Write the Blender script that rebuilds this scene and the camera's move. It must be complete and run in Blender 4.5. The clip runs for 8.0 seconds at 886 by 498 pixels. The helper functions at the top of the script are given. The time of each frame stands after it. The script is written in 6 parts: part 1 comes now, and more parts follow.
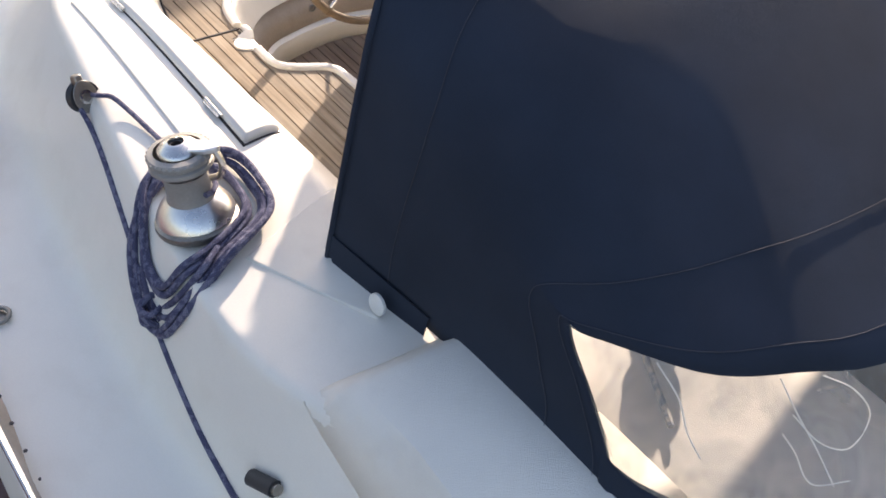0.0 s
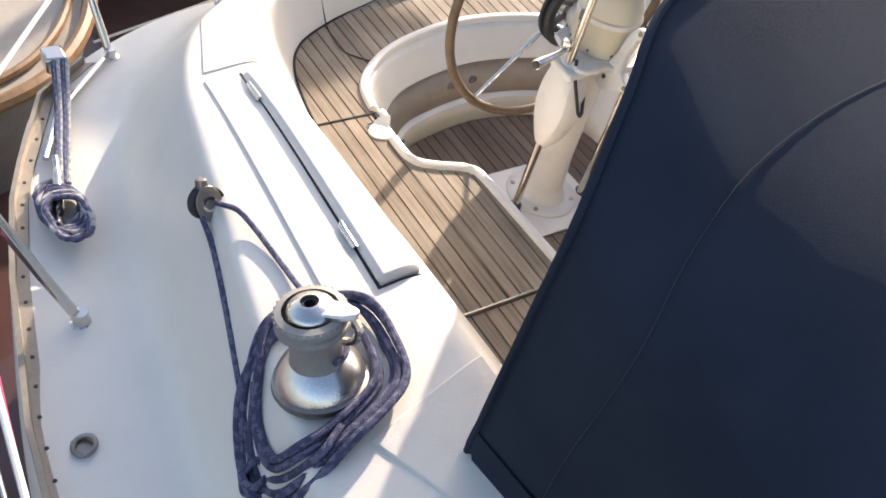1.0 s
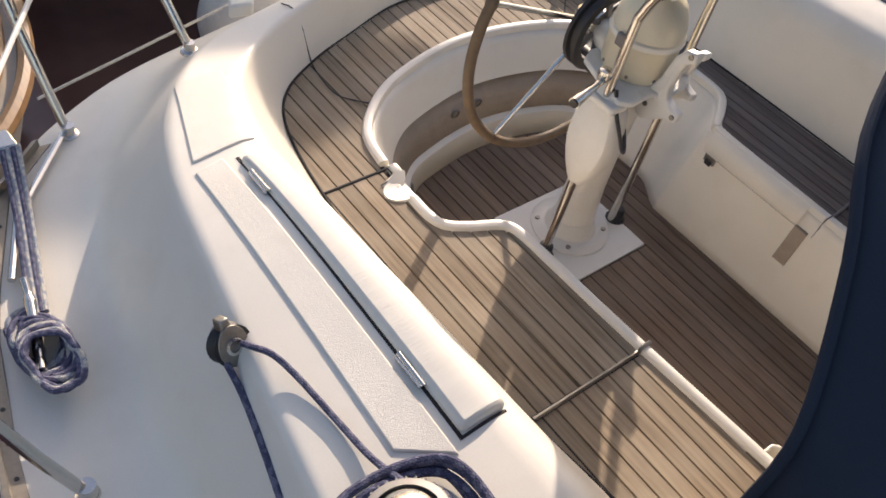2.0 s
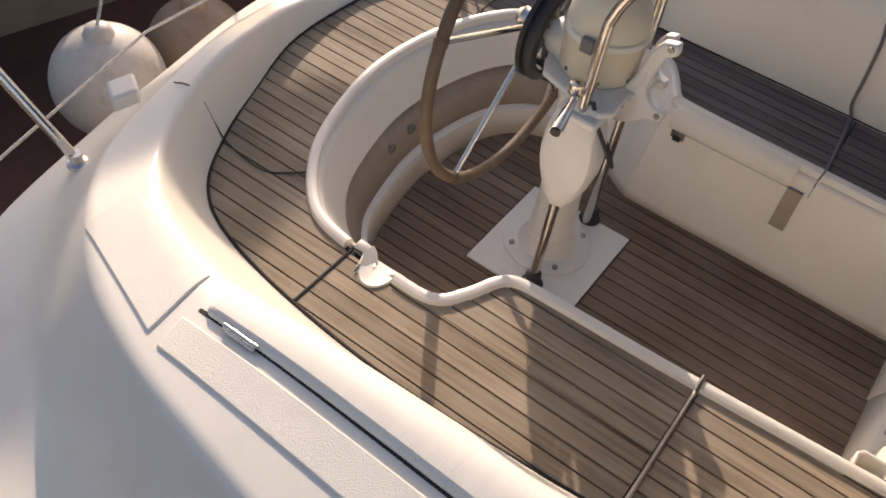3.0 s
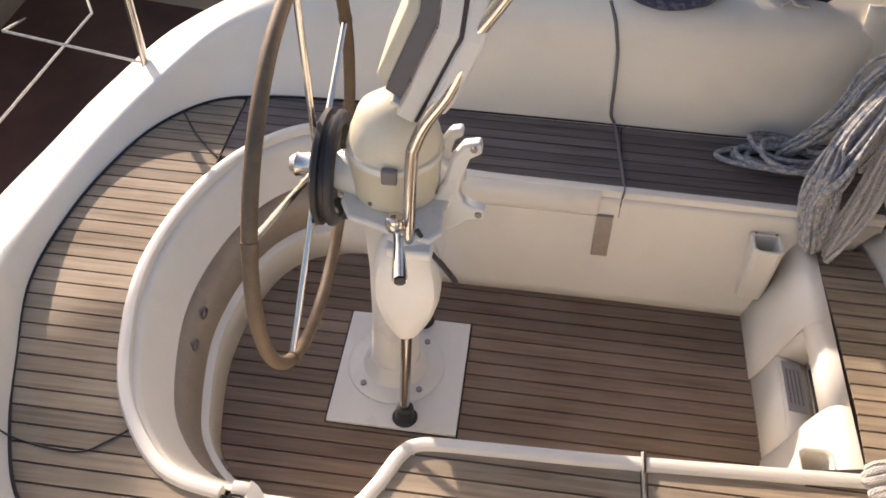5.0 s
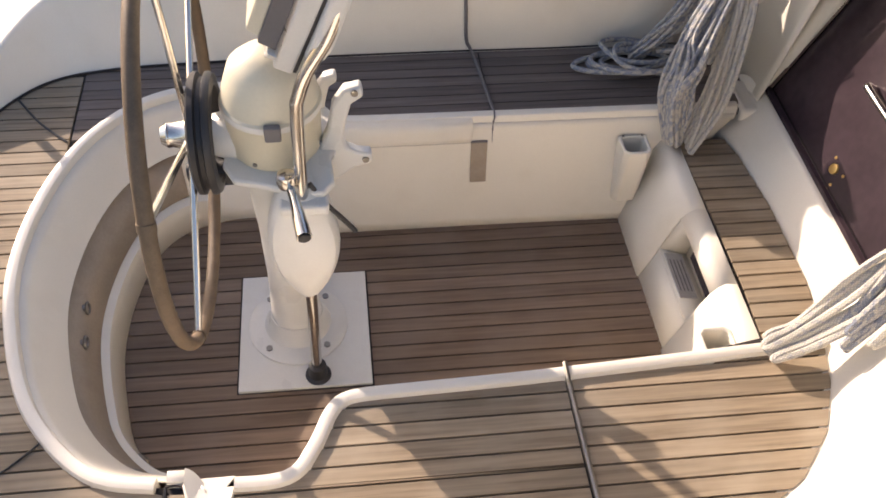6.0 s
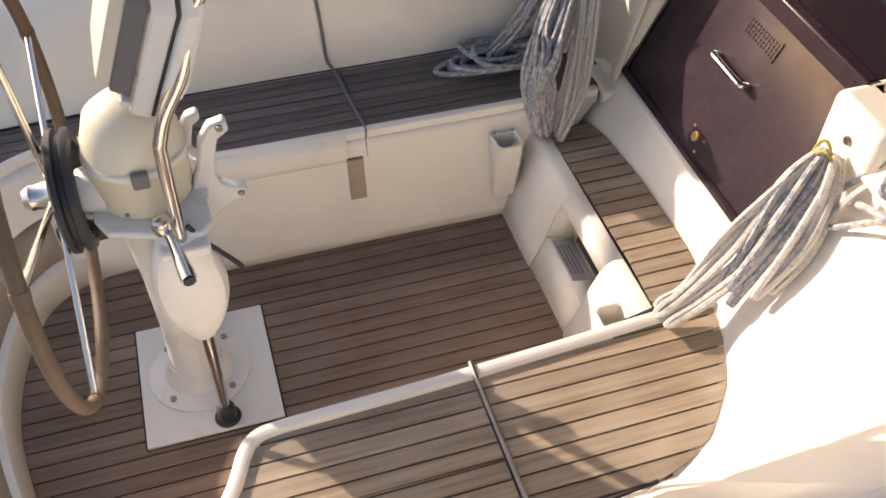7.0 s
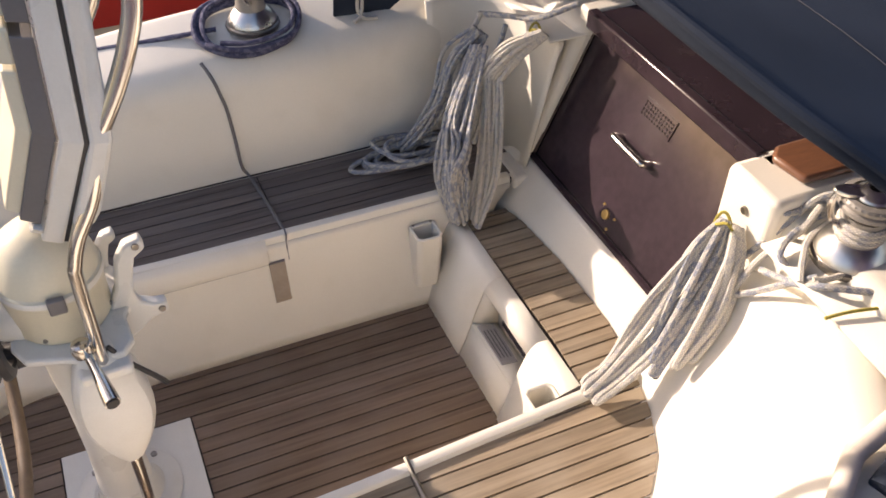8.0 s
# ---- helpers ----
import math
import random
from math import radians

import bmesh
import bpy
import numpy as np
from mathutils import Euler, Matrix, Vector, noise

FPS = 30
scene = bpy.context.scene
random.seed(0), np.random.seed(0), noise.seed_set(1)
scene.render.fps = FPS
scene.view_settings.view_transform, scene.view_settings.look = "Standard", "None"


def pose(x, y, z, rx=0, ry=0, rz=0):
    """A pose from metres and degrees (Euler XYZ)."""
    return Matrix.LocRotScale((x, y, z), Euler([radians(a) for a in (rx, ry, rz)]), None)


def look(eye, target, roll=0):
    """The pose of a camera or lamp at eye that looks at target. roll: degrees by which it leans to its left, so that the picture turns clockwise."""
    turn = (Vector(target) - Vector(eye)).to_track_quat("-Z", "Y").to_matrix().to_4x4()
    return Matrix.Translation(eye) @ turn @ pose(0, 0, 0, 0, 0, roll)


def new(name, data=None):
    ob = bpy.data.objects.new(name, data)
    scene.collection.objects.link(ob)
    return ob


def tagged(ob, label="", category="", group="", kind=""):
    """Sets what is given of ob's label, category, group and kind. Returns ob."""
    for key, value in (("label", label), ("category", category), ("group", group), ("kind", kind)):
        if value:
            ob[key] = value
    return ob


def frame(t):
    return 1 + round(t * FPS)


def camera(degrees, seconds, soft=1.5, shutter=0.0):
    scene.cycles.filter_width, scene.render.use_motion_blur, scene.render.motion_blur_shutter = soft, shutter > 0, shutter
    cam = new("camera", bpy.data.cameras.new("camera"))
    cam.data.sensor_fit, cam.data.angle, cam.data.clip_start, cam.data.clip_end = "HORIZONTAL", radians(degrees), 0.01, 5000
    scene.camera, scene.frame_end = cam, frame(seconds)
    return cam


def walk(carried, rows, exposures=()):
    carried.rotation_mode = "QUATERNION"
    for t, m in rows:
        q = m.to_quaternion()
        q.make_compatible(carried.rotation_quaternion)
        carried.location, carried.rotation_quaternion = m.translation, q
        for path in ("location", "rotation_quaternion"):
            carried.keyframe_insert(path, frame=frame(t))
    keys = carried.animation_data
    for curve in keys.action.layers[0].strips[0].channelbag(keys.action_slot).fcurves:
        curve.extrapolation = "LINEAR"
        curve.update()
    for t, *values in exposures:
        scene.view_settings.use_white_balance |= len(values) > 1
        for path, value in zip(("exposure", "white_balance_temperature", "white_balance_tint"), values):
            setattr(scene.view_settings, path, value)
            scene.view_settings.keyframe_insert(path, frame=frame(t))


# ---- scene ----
# x runs forward to the bow, y to port, z up from the cockpit sole.
cam = camera(52.0, 8.0, soft=1.7)
PATH = [
    (0, (2.353, -2.251, 2.342), (1.425, -1.166, 0.943), 13.7),
    (0.5, (2.113, -2.215, 2.3), (1.069, -1.207, 0.923), 15.3),
    (1, (1.831, -2.103, 2.317), (0.786, -1.14, 0.91), 16.0),
    (1.5, (1.551, -2.068, 2.284), (0.554, -1.086, 0.854), 15.9),
    (3, (0.699, -1.86, 2.158), (0.039, -0.72, 0.654), 8.3),
    (3.5, (0.527, -1.809, 2.145), (0.031, -0.545, 0.677), 7.5),
    (4, (0.409, -1.677, 2.14), (0.028, -0.374, 0.672), 6.1),
    (4.5, (0.356, -1.617, 2.172), (0.058, -0.233, 0.759), 3.2),
    (6, (0.148, -1.594, 2.151), (0.354, -0.286, 0.652), 3.4),
    (6.5, (0.155, -1.589, 2.138), (0.448, -0.334, 0.609), 1.7),
    (7, (0.169, -1.606, 2.156), (0.596, -0.322, 0.684), 1.5),
    (7.5, (0.188, -1.633, 2.188), (0.735, -0.311, 0.79), 0.9),
    (8, (0.192, -1.62, 2.2), (0.8, -0.265, 0.86), 0.8),
]
walk(cam, [(t, look(eye, target, roll)) for t, eye, target, roll in PATH],
     exposures=[(0.0, 1.46, 6600, 21), (0.5, 1.47, 6500, 19), (1.0, 1.40, 6400, 19), (1.5, 1.06, 6450, 19), (2.8, 0.58, 6750, 23), (3.5, 0.59, 6750, 23), (4.5, 1.02, 6750, 23), (6.5, 1.19, 6650, 22), (8.0, 1.07, 6680, 23)])

# ---- light ----
SUN_ELEV, SUN_AZ = 22.4, 129.0   # degrees; azimuth counter-clockwise from the bow
world = bpy.data.worlds.new("sky")
scene.world = world
world.use_nodes = True
wn = world.node_tree.nodes
sky = wn.new("ShaderNodeTexSky")
sky.sky_type = 'NISHITA'
sky.sun_disc = False
sky.sun_elevation = radians(SUN_ELEV)
sky.sun_rotation = radians(90 - SUN_AZ)
sky.air_density, sky.dust_density = 1.2, 2.5
wn["Background"].inputs["Strength"].default_value = 0.105
world.node_tree.links.new(sky.outputs[0], wn["Background"].inputs["Color"])
sun = new("sun", bpy.data.lights.new("sun", 'SUN'))
sun.data.energy, sun.data.angle, sun.data.color = 3.3, radians(0.6), (1.0, 0.88, 0.70)
sun_dir = Vector((math.cos(radians(SUN_ELEV)) * math.cos(radians(SUN_AZ)), math.cos(radians(SUN_ELEV)) * math.sin(radians(SUN_AZ)), math.sin(radians(SUN_ELEV))))
sun.matrix_world = sun_dir.to_track_quat("Z", "Y").to_matrix().to_4x4()


# ---- materials ----
def mat(name, color, rough=0.5, metal=0.0, vary=0.12, scale=6.0, grain=90.0, bump=0.15, spec=0.5, dirt=None, dirt_amount=0.4, stretch=(1, 1, 1), coat=0.0, dist=0.002):
    """A surface with broad tone changes, fine grain, relief and a second tone in patches."""
    m = bpy.data.materials.new(name)
    m.use_nodes = True
    n, l = m.node_tree.nodes, m.node_tree.links
    b = n["Principled BSDF"]
    tc = n.new("ShaderNodeTexCoord")
    mp = n.new("ShaderNodeMapping")
    mp.inputs["Scale"].default_value = stretch
    l.new(tc.outputs["Object"], mp.inputs[0])
    big, fine = n.new("ShaderNodeTexNoise"), n.new("ShaderNodeTexNoise")
    for tex, sc, det in ((big, scale, 5), (fine, grain, 3)):
        tex.inputs["Scale"].default_value, tex.inputs["Detail"].default_value = sc, det
        l.new(mp.outputs[0], tex.inputs["Vector"])
    add = n.new("ShaderNodeMath")
    add.operation = 'ADD'
    l.new(big.outputs["Fac"], add.inputs[0])
    half = n.new("ShaderNodeMath")
    half.operation = 'MULTIPLY'
    half.inputs[1].default_value = 0.5
    l.new(fine.outputs["Fac"], half.inputs[0])
    l.new(half.outputs[0], add.inputs[1])
    rng = n.new("ShaderNodeMapRange")
    rng.inputs["From Min"].default_value, rng.inputs["From Max"].default_value = 0.45, 1.05
    rng.inputs["To Min"].default_value, rng.inputs["To Max"].default_value = 1 - vary, 1 + vary
    l.new(add.outputs[0], rng.inputs[0])
    tone = n.new("ShaderNodeMix")
    tone.data_type, tone.blend_type = 'RGBA', 'MULTIPLY'
    tone.inputs[0].default_value = 1.0
    tone.inputs[6].default_value = (*color, 1)
    l.new(rng.outputs[0], tone.inputs[7])
    out = tone.outputs[2]
    if dirt:
        dn = n.new("ShaderNodeTexNoise")
        dn.inputs["Scale"].default_value, dn.inputs["Detail"].default_value = scale * 2.3, 7
        l.new(mp.outputs[0], dn.inputs["Vector"])
        ramp = n.new("ShaderNodeMapRange")
        ramp.inputs["From Min"].default_value, ramp.inputs["From Max"].default_value = 0.52, 0.75
        ramp.inputs["To Max"].default_value = dirt_amount
        l.new(dn.outputs["Fac"], ramp.inputs[0])
        dm = n.new("ShaderNodeMix")
        dm.data_type = 'RGBA'
        l.new(ramp.outputs[0], dm.inputs[0])
        l.new(out, dm.inputs[6])
        dm.inputs[7].default_value = (*dirt, 1)
        out = dm.outputs[2]
    l.new(out, b.inputs["Base Color"])
    b.inputs["Roughness"].default_value, b.inputs["Metallic"].default_value = rough, metal
    b.inputs["Specular IOR Level"].default_value = spec
    b.inputs["Coat Weight"].default_value = coat
    rr = n.new("ShaderNodeMapRange")
    rr.inputs["To Min"].default_value, rr.inputs["To Max"].default_value = max(rough - 0.08, 0.02), min(rough + 0.12, 1)
    l.new(big.outputs["Fac"], rr.inputs[0])
    l.new(rr.outputs[0], b.inputs["Roughness"])
    if bump:
        bp = n.new("ShaderNodeBump")
        bp.inputs["Strength"].default_value, bp.inputs["Distance"].default_value = bump, dist
        l.new(fine.outputs["Fac"], bp.inputs["Height"])
        l.new(bp.outputs[0], b.inputs["Normal"])
    return m


def teak_mat(name, a, b2, c):
    """Weathered teak: grain drawn out along x, tone by plank, grey bleaching and wear."""
    m = bpy.data.materials.new(name)
    m.use_nodes = True
    n, l = m.node_tree.nodes, m.node_tree.links
    bs = n["Principled BSDF"]
    tc, info = n.new("ShaderNodeTexCoord"), n.new("ShaderNodeObjectInfo")
    off = n.new("ShaderNodeVectorMath")
    off.operation = 'ADD'
    comb = n.new("ShaderNodeCombineXYZ")
    mul = n.new("ShaderNodeMath")
    mul.operation = 'MULTIPLY'
    mul.inputs[1].default_value = 37.0
    l.new(info.outputs["Random"], mul.inputs[0])
    l.new(mul.outputs[0], comb.inputs[0])
    l.new(mul.outputs[0], comb.inputs[2])
    l.new(tc.outputs["Object"], off.inputs[0])
    l.new(comb.outputs[0], off.inputs[1])
    mp = n.new("ShaderNodeMapping")
    mp.inputs["Scale"].default_value = (1.2, 26, 26)
    l.new(off.outputs[0], mp.inputs[0])
    g = n.new("ShaderNodeTexNoise")
    g.inputs["Scale"].default_value, g.inputs["Detail"].default_value, g.inputs["Distortion"].default_value = 3.0, 7, 0.4
    l.new(mp.outputs[0], g.inputs["Vector"])
    w = n.new("ShaderNodeTexNoise")
    w.inputs["Scale"].default_value, w.inputs["Detail"].default_value = 5.0, 6
    l.new(tc.outputs["Object"], w.inputs["Vector"])
    ramp = n.new("ShaderNodeValToRGB")
    ramp.color_ramp.elements[0].position, ramp.color_ramp.elements[0].color = 0.28, (*a, 1)
    ramp.color_ramp.elements[1].position, ramp.color_ramp.elements[1].color = 0.72, (*b2, 1)
    l.new(g.outputs["Fac"], ramp.inputs[0])
    mx = n.new("ShaderNodeMix")
    mx.data_type = 'RGBA'
    mr = n.new("ShaderNodeMapRange")
    mr.inputs["From Min"].default_value, mr.inputs["From Max"].default_value, mr.inputs["To Max"].default_value = 0.42, 0.7, 0.65
    l.new(w.outputs["Fac"], mr.inputs[0])
    l.new(mr.outputs[0], mx.inputs[0])
    l.new(ramp.outputs[0], mx.inputs[6])
    mx.inputs[7].default_value = (*c, 1)
    val = n.new("ShaderNodeMapRange")
    val.inputs["To Min"].default_value, val.inputs["To Max"].default_value = 0.82, 1.16
    l.new(info.outputs["Random"], val.inputs[0])
    t2 = n.new("ShaderNodeMix")
    t2.data_type, t2.blend_type = 'RGBA', 'MULTIPLY'
    t2.inputs[0].default_value = 1
    l.new(mx.outputs[2], t2.inputs[6])
    l.new(val.outputs[0], t2.inputs[7])
    l.new(t2.outputs[2], bs.inputs["Base Color"])
    bs.inputs["Roughness"].default_value = 0.75
    bs.inputs["Specular IOR Level"].default_value = 0.25
    bp = n.new("ShaderNodeBump")
    bp.inputs["Strength"].default_value, bp.inputs["Distance"].default_value = 0.35, 0.0015
    l.new(g.outputs["Fac"], bp.inputs["Height"])
    l.new(bp.outputs[0], bs.inputs["Normal"])
    return m


def rope_mat(name, base, fleck, amount=0.45):
    """Braided rope: crossing strands round and along the line, some of them in the fleck colour."""
    m = bpy.data.materials.new(name)
    m.use_nodes = True
    n, l = m.node_tree.nodes, m.node_tree.links
    bs = n["Principled BSDF"]
    uv = n.new("ShaderNodeUVMap")
    waves = []
    for turn in (1, -1):
        mp = n.new("ShaderNodeMapping")
        mp.inputs["Rotation"].default_value = (0, 0, radians(38 * turn))
        l.new(uv.outputs[0], mp.inputs[0])
        wv = n.new("ShaderNodeTexWave")
        wv.inputs["Scale"].default_value = 55.0
        wv.inputs["Distortion"].default_value = 0.6
        l.new(mp.outputs[0], wv.inputs["Vector"])
        waves.append(wv)
    mn = n.new("ShaderNodeMath")
    mn.operation = 'MULTIPLY'
    l.new(waves[0].outputs["Fac"], mn.inputs[0])
    l.new(waves[1].outputs["Fac"], mn.inputs[1])
    ns = n.new("ShaderNodeTexNoise")
    ns.inputs["Scale"].default_value, ns.inputs["Detail"].default_value = 48.0, 2
    l.new(uv.outputs[0], ns.inputs["Vector"])
    pick = n.new("ShaderNodeMapRange")
    pick.inputs["From Min"].default_value, pick.inputs["From Max"].default_value = 0.62 - amount * 0.4, 0.68 - amount * 0.35
    l.new(ns.outputs["Fac"], pick.inputs[0])
    mx = n.new("ShaderNodeMix")
    mx.data_type = 'RGBA'
    l.new(pick.outputs[0], mx.inputs[0])
    mx.inputs[6].default_value, mx.inputs[7].default_value = (*base, 1), (*fleck, 1)
    sh = n.new("ShaderNodeMapRange")
    sh.inputs["To Min"].default_value, sh.inputs["To Max"].default_value = 0.72, 1.1
    l.new(mn.outputs[0], sh.inputs[0])
    t2 = n.new("ShaderNodeMix")
    t2.data_type, t2.blend_type = 'RGBA', 'MULTIPLY'
    t2.inputs[0].default_value = 1
    l.new(mx.outputs[2], t2.inputs[6])
    l.new(sh.outputs[0], t2.inputs[7])
    l.new(t2.outputs[2], bs.inputs["Base Color"])
    bs.inputs["Roughness"].default_value = 0.85
    bs.inputs["Specular IOR Level"].default_value = 0.2
    bp = n.new("ShaderNodeBump")
    bp.inputs["Strength"].default_value, bp.inputs["Distance"].default_value = 0.6, 0.002
    l.new(mn.outputs[0], bp.inputs["Height"])
    l.new(bp.outputs[0], bs.inputs["Normal"])
    return m


GEL = mat("gelcoat", (0.80, 0.76, 0.665), 0.32, vary=0.05, scale=3, grain=240, bump=0.04, dirt=(0.55, 0.49, 0.38), dirt_amount=0.18)
NONSKID = mat("nonskid gelcoat", (0.77, 0.735, 0.65), 0.6, vary=0.06, scale=4, grain=420, bump=0.5, dirt=(0.52, 0.47, 0.38), dirt_amount=0.2, dist=0.003)
CREAM = mat("cream paint", (0.70, 0.65, 0.50), 0.35, vary=0.06, scale=5, grain=150, bump=0.05)
WHITE = mat("white enamel", (0.76, 0.74, 0.68), 0.28, vary=0.05, scale=6, grain=180, bump=0.05, dirt=(0.55, 0.50, 0.40), dirt_amount=0.15)
# stained gelcoat, darkened further so its colour holds the shade of recesses
RECESS = mat("aged gelcoat with shade", (0.36, 0.30, 0.235), 0.5, vary=0.15, scale=5, grain=120, bump=0.1, dirt=(0.27, 0.21, 0.16), dirt_amount=0.6)
TEAK = teak_mat("teak", (0.20, 0.153, 0.104), (0.38, 0.30, 0.207), (0.41, 0.348, 0.262))
STAINED = mat("rust-stained fender vinyl", (0.36, 0.26, 0.18), 0.5, vary=0.2, scale=5, grain=60, bump=0.05, dirt=(0.20, 0.12, 0.07), dirt_amount=0.6)
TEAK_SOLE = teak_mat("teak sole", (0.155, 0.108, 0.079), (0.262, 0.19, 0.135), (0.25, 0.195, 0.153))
# darker, greyer copy of the seat teak with the port side's shade in it
TEAK_SHADED = teak_mat("grey shaded teak", (0.115, 0.095, 0.085), (0.20, 0.167, 0.148), (0.18, 0.158, 0.145))
RIBBED = mat("ribbed non-skid gelcoat", (0.77, 0.735, 0.65), 0.55, vary=0.05, scale=4, grain=60, bump=0.6, stretch=(9, 0.3, 0.3), dist=0.002)
CAULK = mat("caulking", (0.026, 0.021, 0.020), 0.8, vary=0.2, grain=200, bump=0.1)
STEEL = mat("stainless steel", (0.66, 0.63, 0.58), 0.14, metal=1.0, vary=0.08, scale=8, grain=60, bump=0.02)
DULL = mat("worn metal", (0.30, 0.28, 0.25), 0.38, metal=1.0, vary=0.25, scale=14, grain=120, bump=0.1)
SATIN = mat("satin winch steel", (0.74, 0.72, 0.68), 0.27, metal=1.0, vary=0.08, scale=10, grain=120, bump=0.05)
PEWTER = mat("pale grey winch alloy", (0.31, 0.295, 0.27), 0.5, metal=0.3, vary=0.15, scale=16, grain=160, bump=0.15, dirt=(0.26, 0.24, 0.21), dirt_amount=0.4)
BLACK = mat("black plastic", (0.028, 0.027, 0.028), 0.45, vary=0.2, grain=100, bump=0.08)
GREY = mat("grey plastic", (0.16, 0.15, 0.15), 0.5, vary=0.1, grain=100, bump=0.05)
LEATHER = mat("tan leather", (0.145, 0.100, 0.060), 0.6, vary=0.25, scale=20, grain=260, bump=0.3, dirt=(0.10, 0.065, 0.035), dirt_amount=0.5)
NAVY = mat("navy canvas", (0.026, 0.034, 0.050), 0.92, vary=0.3, scale=3, grain=700, bump=0.6, spec=0.15, dirt=(0.04, 0.043, 0.058), dirt_amount=0.25)
# navy canvas with the violet of lens flare mixed into its colour
NAVY_IN = mat("navy canvas lining with flare", (0.033, 0.028, 0.092), 0.9, vary=0.15, scale=3, grain=600, bump=0.4, spec=0.2)
THREAD = mat("pale thread", (0.045, 0.048, 0.062), 0.9, vary=0.2, grain=300, bump=0.2)
SMOKE = mat("smoked acrylic", (0.036, 0.024, 0.030), 0.16, vary=0.3, scale=3, grain=40, bump=0.03, dirt=(0.072, 0.056, 0.058), dirt_amount=0.5)
VARNISH = mat("varnished teak", (0.17, 0.075, 0.038), 0.3, vary=0.3, scale=8, grain=60, bump=0.1, stretch=(1, 6, 6), coat=0.5)
BRASS = mat("brass", (0.65, 0.45, 0.18), 0.3, metal=1.0, vary=0.1)
ROPE_BLUE = rope_mat("blue rope", (0.090, 0.093, 0.16), (0.19, 0.19, 0.27), 0.35)
ROPE_FLECK = rope_mat("white rope with blue fleck", (0.60, 0.58, 0.53), (0.33, 0.36, 0.42), 0.40)
ROPE_WHITE = rope_mat("white rope", (0.72, 0.685, 0.60), (0.54, 0.53, 0.53), 0.24)
ROPE_YELLOW = rope_mat("yellow thin line", (0.55, 0.48, 0.10), (0.4, 0.35, 0.1), 0.3)
FENDER = mat("fender vinyl", (0.62, 0.57, 0.50), 0.45, vary=0.12, scale=5, grain=60, bump=0.05, dirt=(0.33, 0.26, 0.18), dirt_amount=0.5)
WOODHULL = mat("old varnished hull", (0.23, 0.13, 0.055), 0.45, vary=0.3, scale=6, grain=60, bump=0.2, stretch=(0.6, 6, 6), dirt=(0.08, 0.06, 0.05), dirt_amount=0.5)
GREYHULL = mat("grey hull paint", (0.24, 0.23, 0.215), 0.5, vary=0.2, scale=3, grain=60, bump=0.1, dirt=(0.13, 0.11, 0.09), dirt_amount=0.5)
DIRTYHULL = mat("stained cream hull", (0.40, 0.35, 0.28), 0.5, vary=0.15, scale=2, grain=50, bump=0.05, dirt=(0.22, 0.18, 0.13), dirt_amount=0.5)
CREAMHULL = mat("cream hull", (0.60, 0.54, 0.42), 0.4, vary=0.08, scale=2, grain=50, bump=0.05)
REDHULL = mat("red hull paint", (0.42, 0.035, 0.025), 0.4, vary=0.12, scale=3, grain=50, bump=0.05)
ORANGE = mat("orange vinyl", (0.55, 0.17, 0.035), 0.5, vary=0.15, scale=6, grain=60, bump=0.1, dirt=(0.25, 0.1, 0.04), dirt_amount=0.4)
WATER = mat("harbour water", (0.115, 0.060, 0.050), 0.10, vary=0.3, scale=1.5, grain=4.0, bump=0.25, dist=0.03)
TIN = mat("tin grey toerail", (0.33, 0.29, 0.23), 0.45, metal=0.6, vary=0.2, scale=9, grain=80, bump=0.1)
PLATE = mat("brushed plate", (0.46, 0.44, 0.42), 0.45, metal=0.2, vary=0.15, scale=20, grain=160, bump=0.05)
PINK = mat("pink line", (0.50, 0.06, 0.13), 0.7, vary=0.2, grain=200)


def clear_vinyl():
    m = bpy.data.materials.new("clear vinyl")
    m.use_nodes = True
    n, l = m.node_tree.nodes, m.node_tree.links
    b = n["Principled BSDF"]
    b.inputs["Roughness"].default_value = 0.12
    b.inputs["Specular IOR Level"].default_value = 0.7
    tr, mx = n.new("ShaderNodeBsdfTransparent"), n.new("ShaderNodeMixShader")
    tc, ns = n.new("ShaderNodeTexCoord"), n.new("ShaderNodeTexNoise")
    ns.inputs["Scale"].default_value, ns.inputs["Detail"].default_value, ns.inputs["Distortion"].default_value = 7, 6, 1.5
    l.new(tc.outputs["Object"], ns.inputs["Vector"])
    r = n.new("ShaderNodeMapRange")
    r.inputs["From Min"].default_value, r.inputs["From Max"].default_value = 0.35, 0.75
    r.inputs["To Min"].default_value, r.inputs["To Max"].default_value = 0.25, 0.6
    l.new(ns.outputs["Fac"], r.inputs[0])
    b.inputs["Base Color"].default_value = (0.40, 0.35, 0.27, 1)
    bp = n.new("ShaderNodeBump")
    bp.inputs["Strength"].default_value, bp.inputs["Distance"].default_value = 0.5, 0.02
    l.new(ns.outputs["Fac"], bp.inputs["Height"])
    l.new(bp.outputs[0], b.inputs["Normal"])
    l.new(r.outputs[0], mx.inputs[0])
    l.new(tr.outputs[0], mx.inputs[1])
    l.new(b.outputs[0], mx.inputs[2])
    l.new(mx.outputs[0], n["Material Output"].inputs["Surface"])
    return m


VINYL = clear_vinyl()
# whitish colour that paints the reflections along creases in the vinyl
CREASE_GLINT = mat("vinyl crease glint", (0.78, 0.74, 0.64), 0.2, vary=0.1, grain=100, bump=0.05)


# ---- building helpers ----
def thing(name, base, label, category, group="", kind=""):
    """An Empty at the thing's base that parents its parts."""
    e = new(name)
    e.location = base
    e.empty_display_size = 0.05
    return tagged(e, label, category, group, kind)


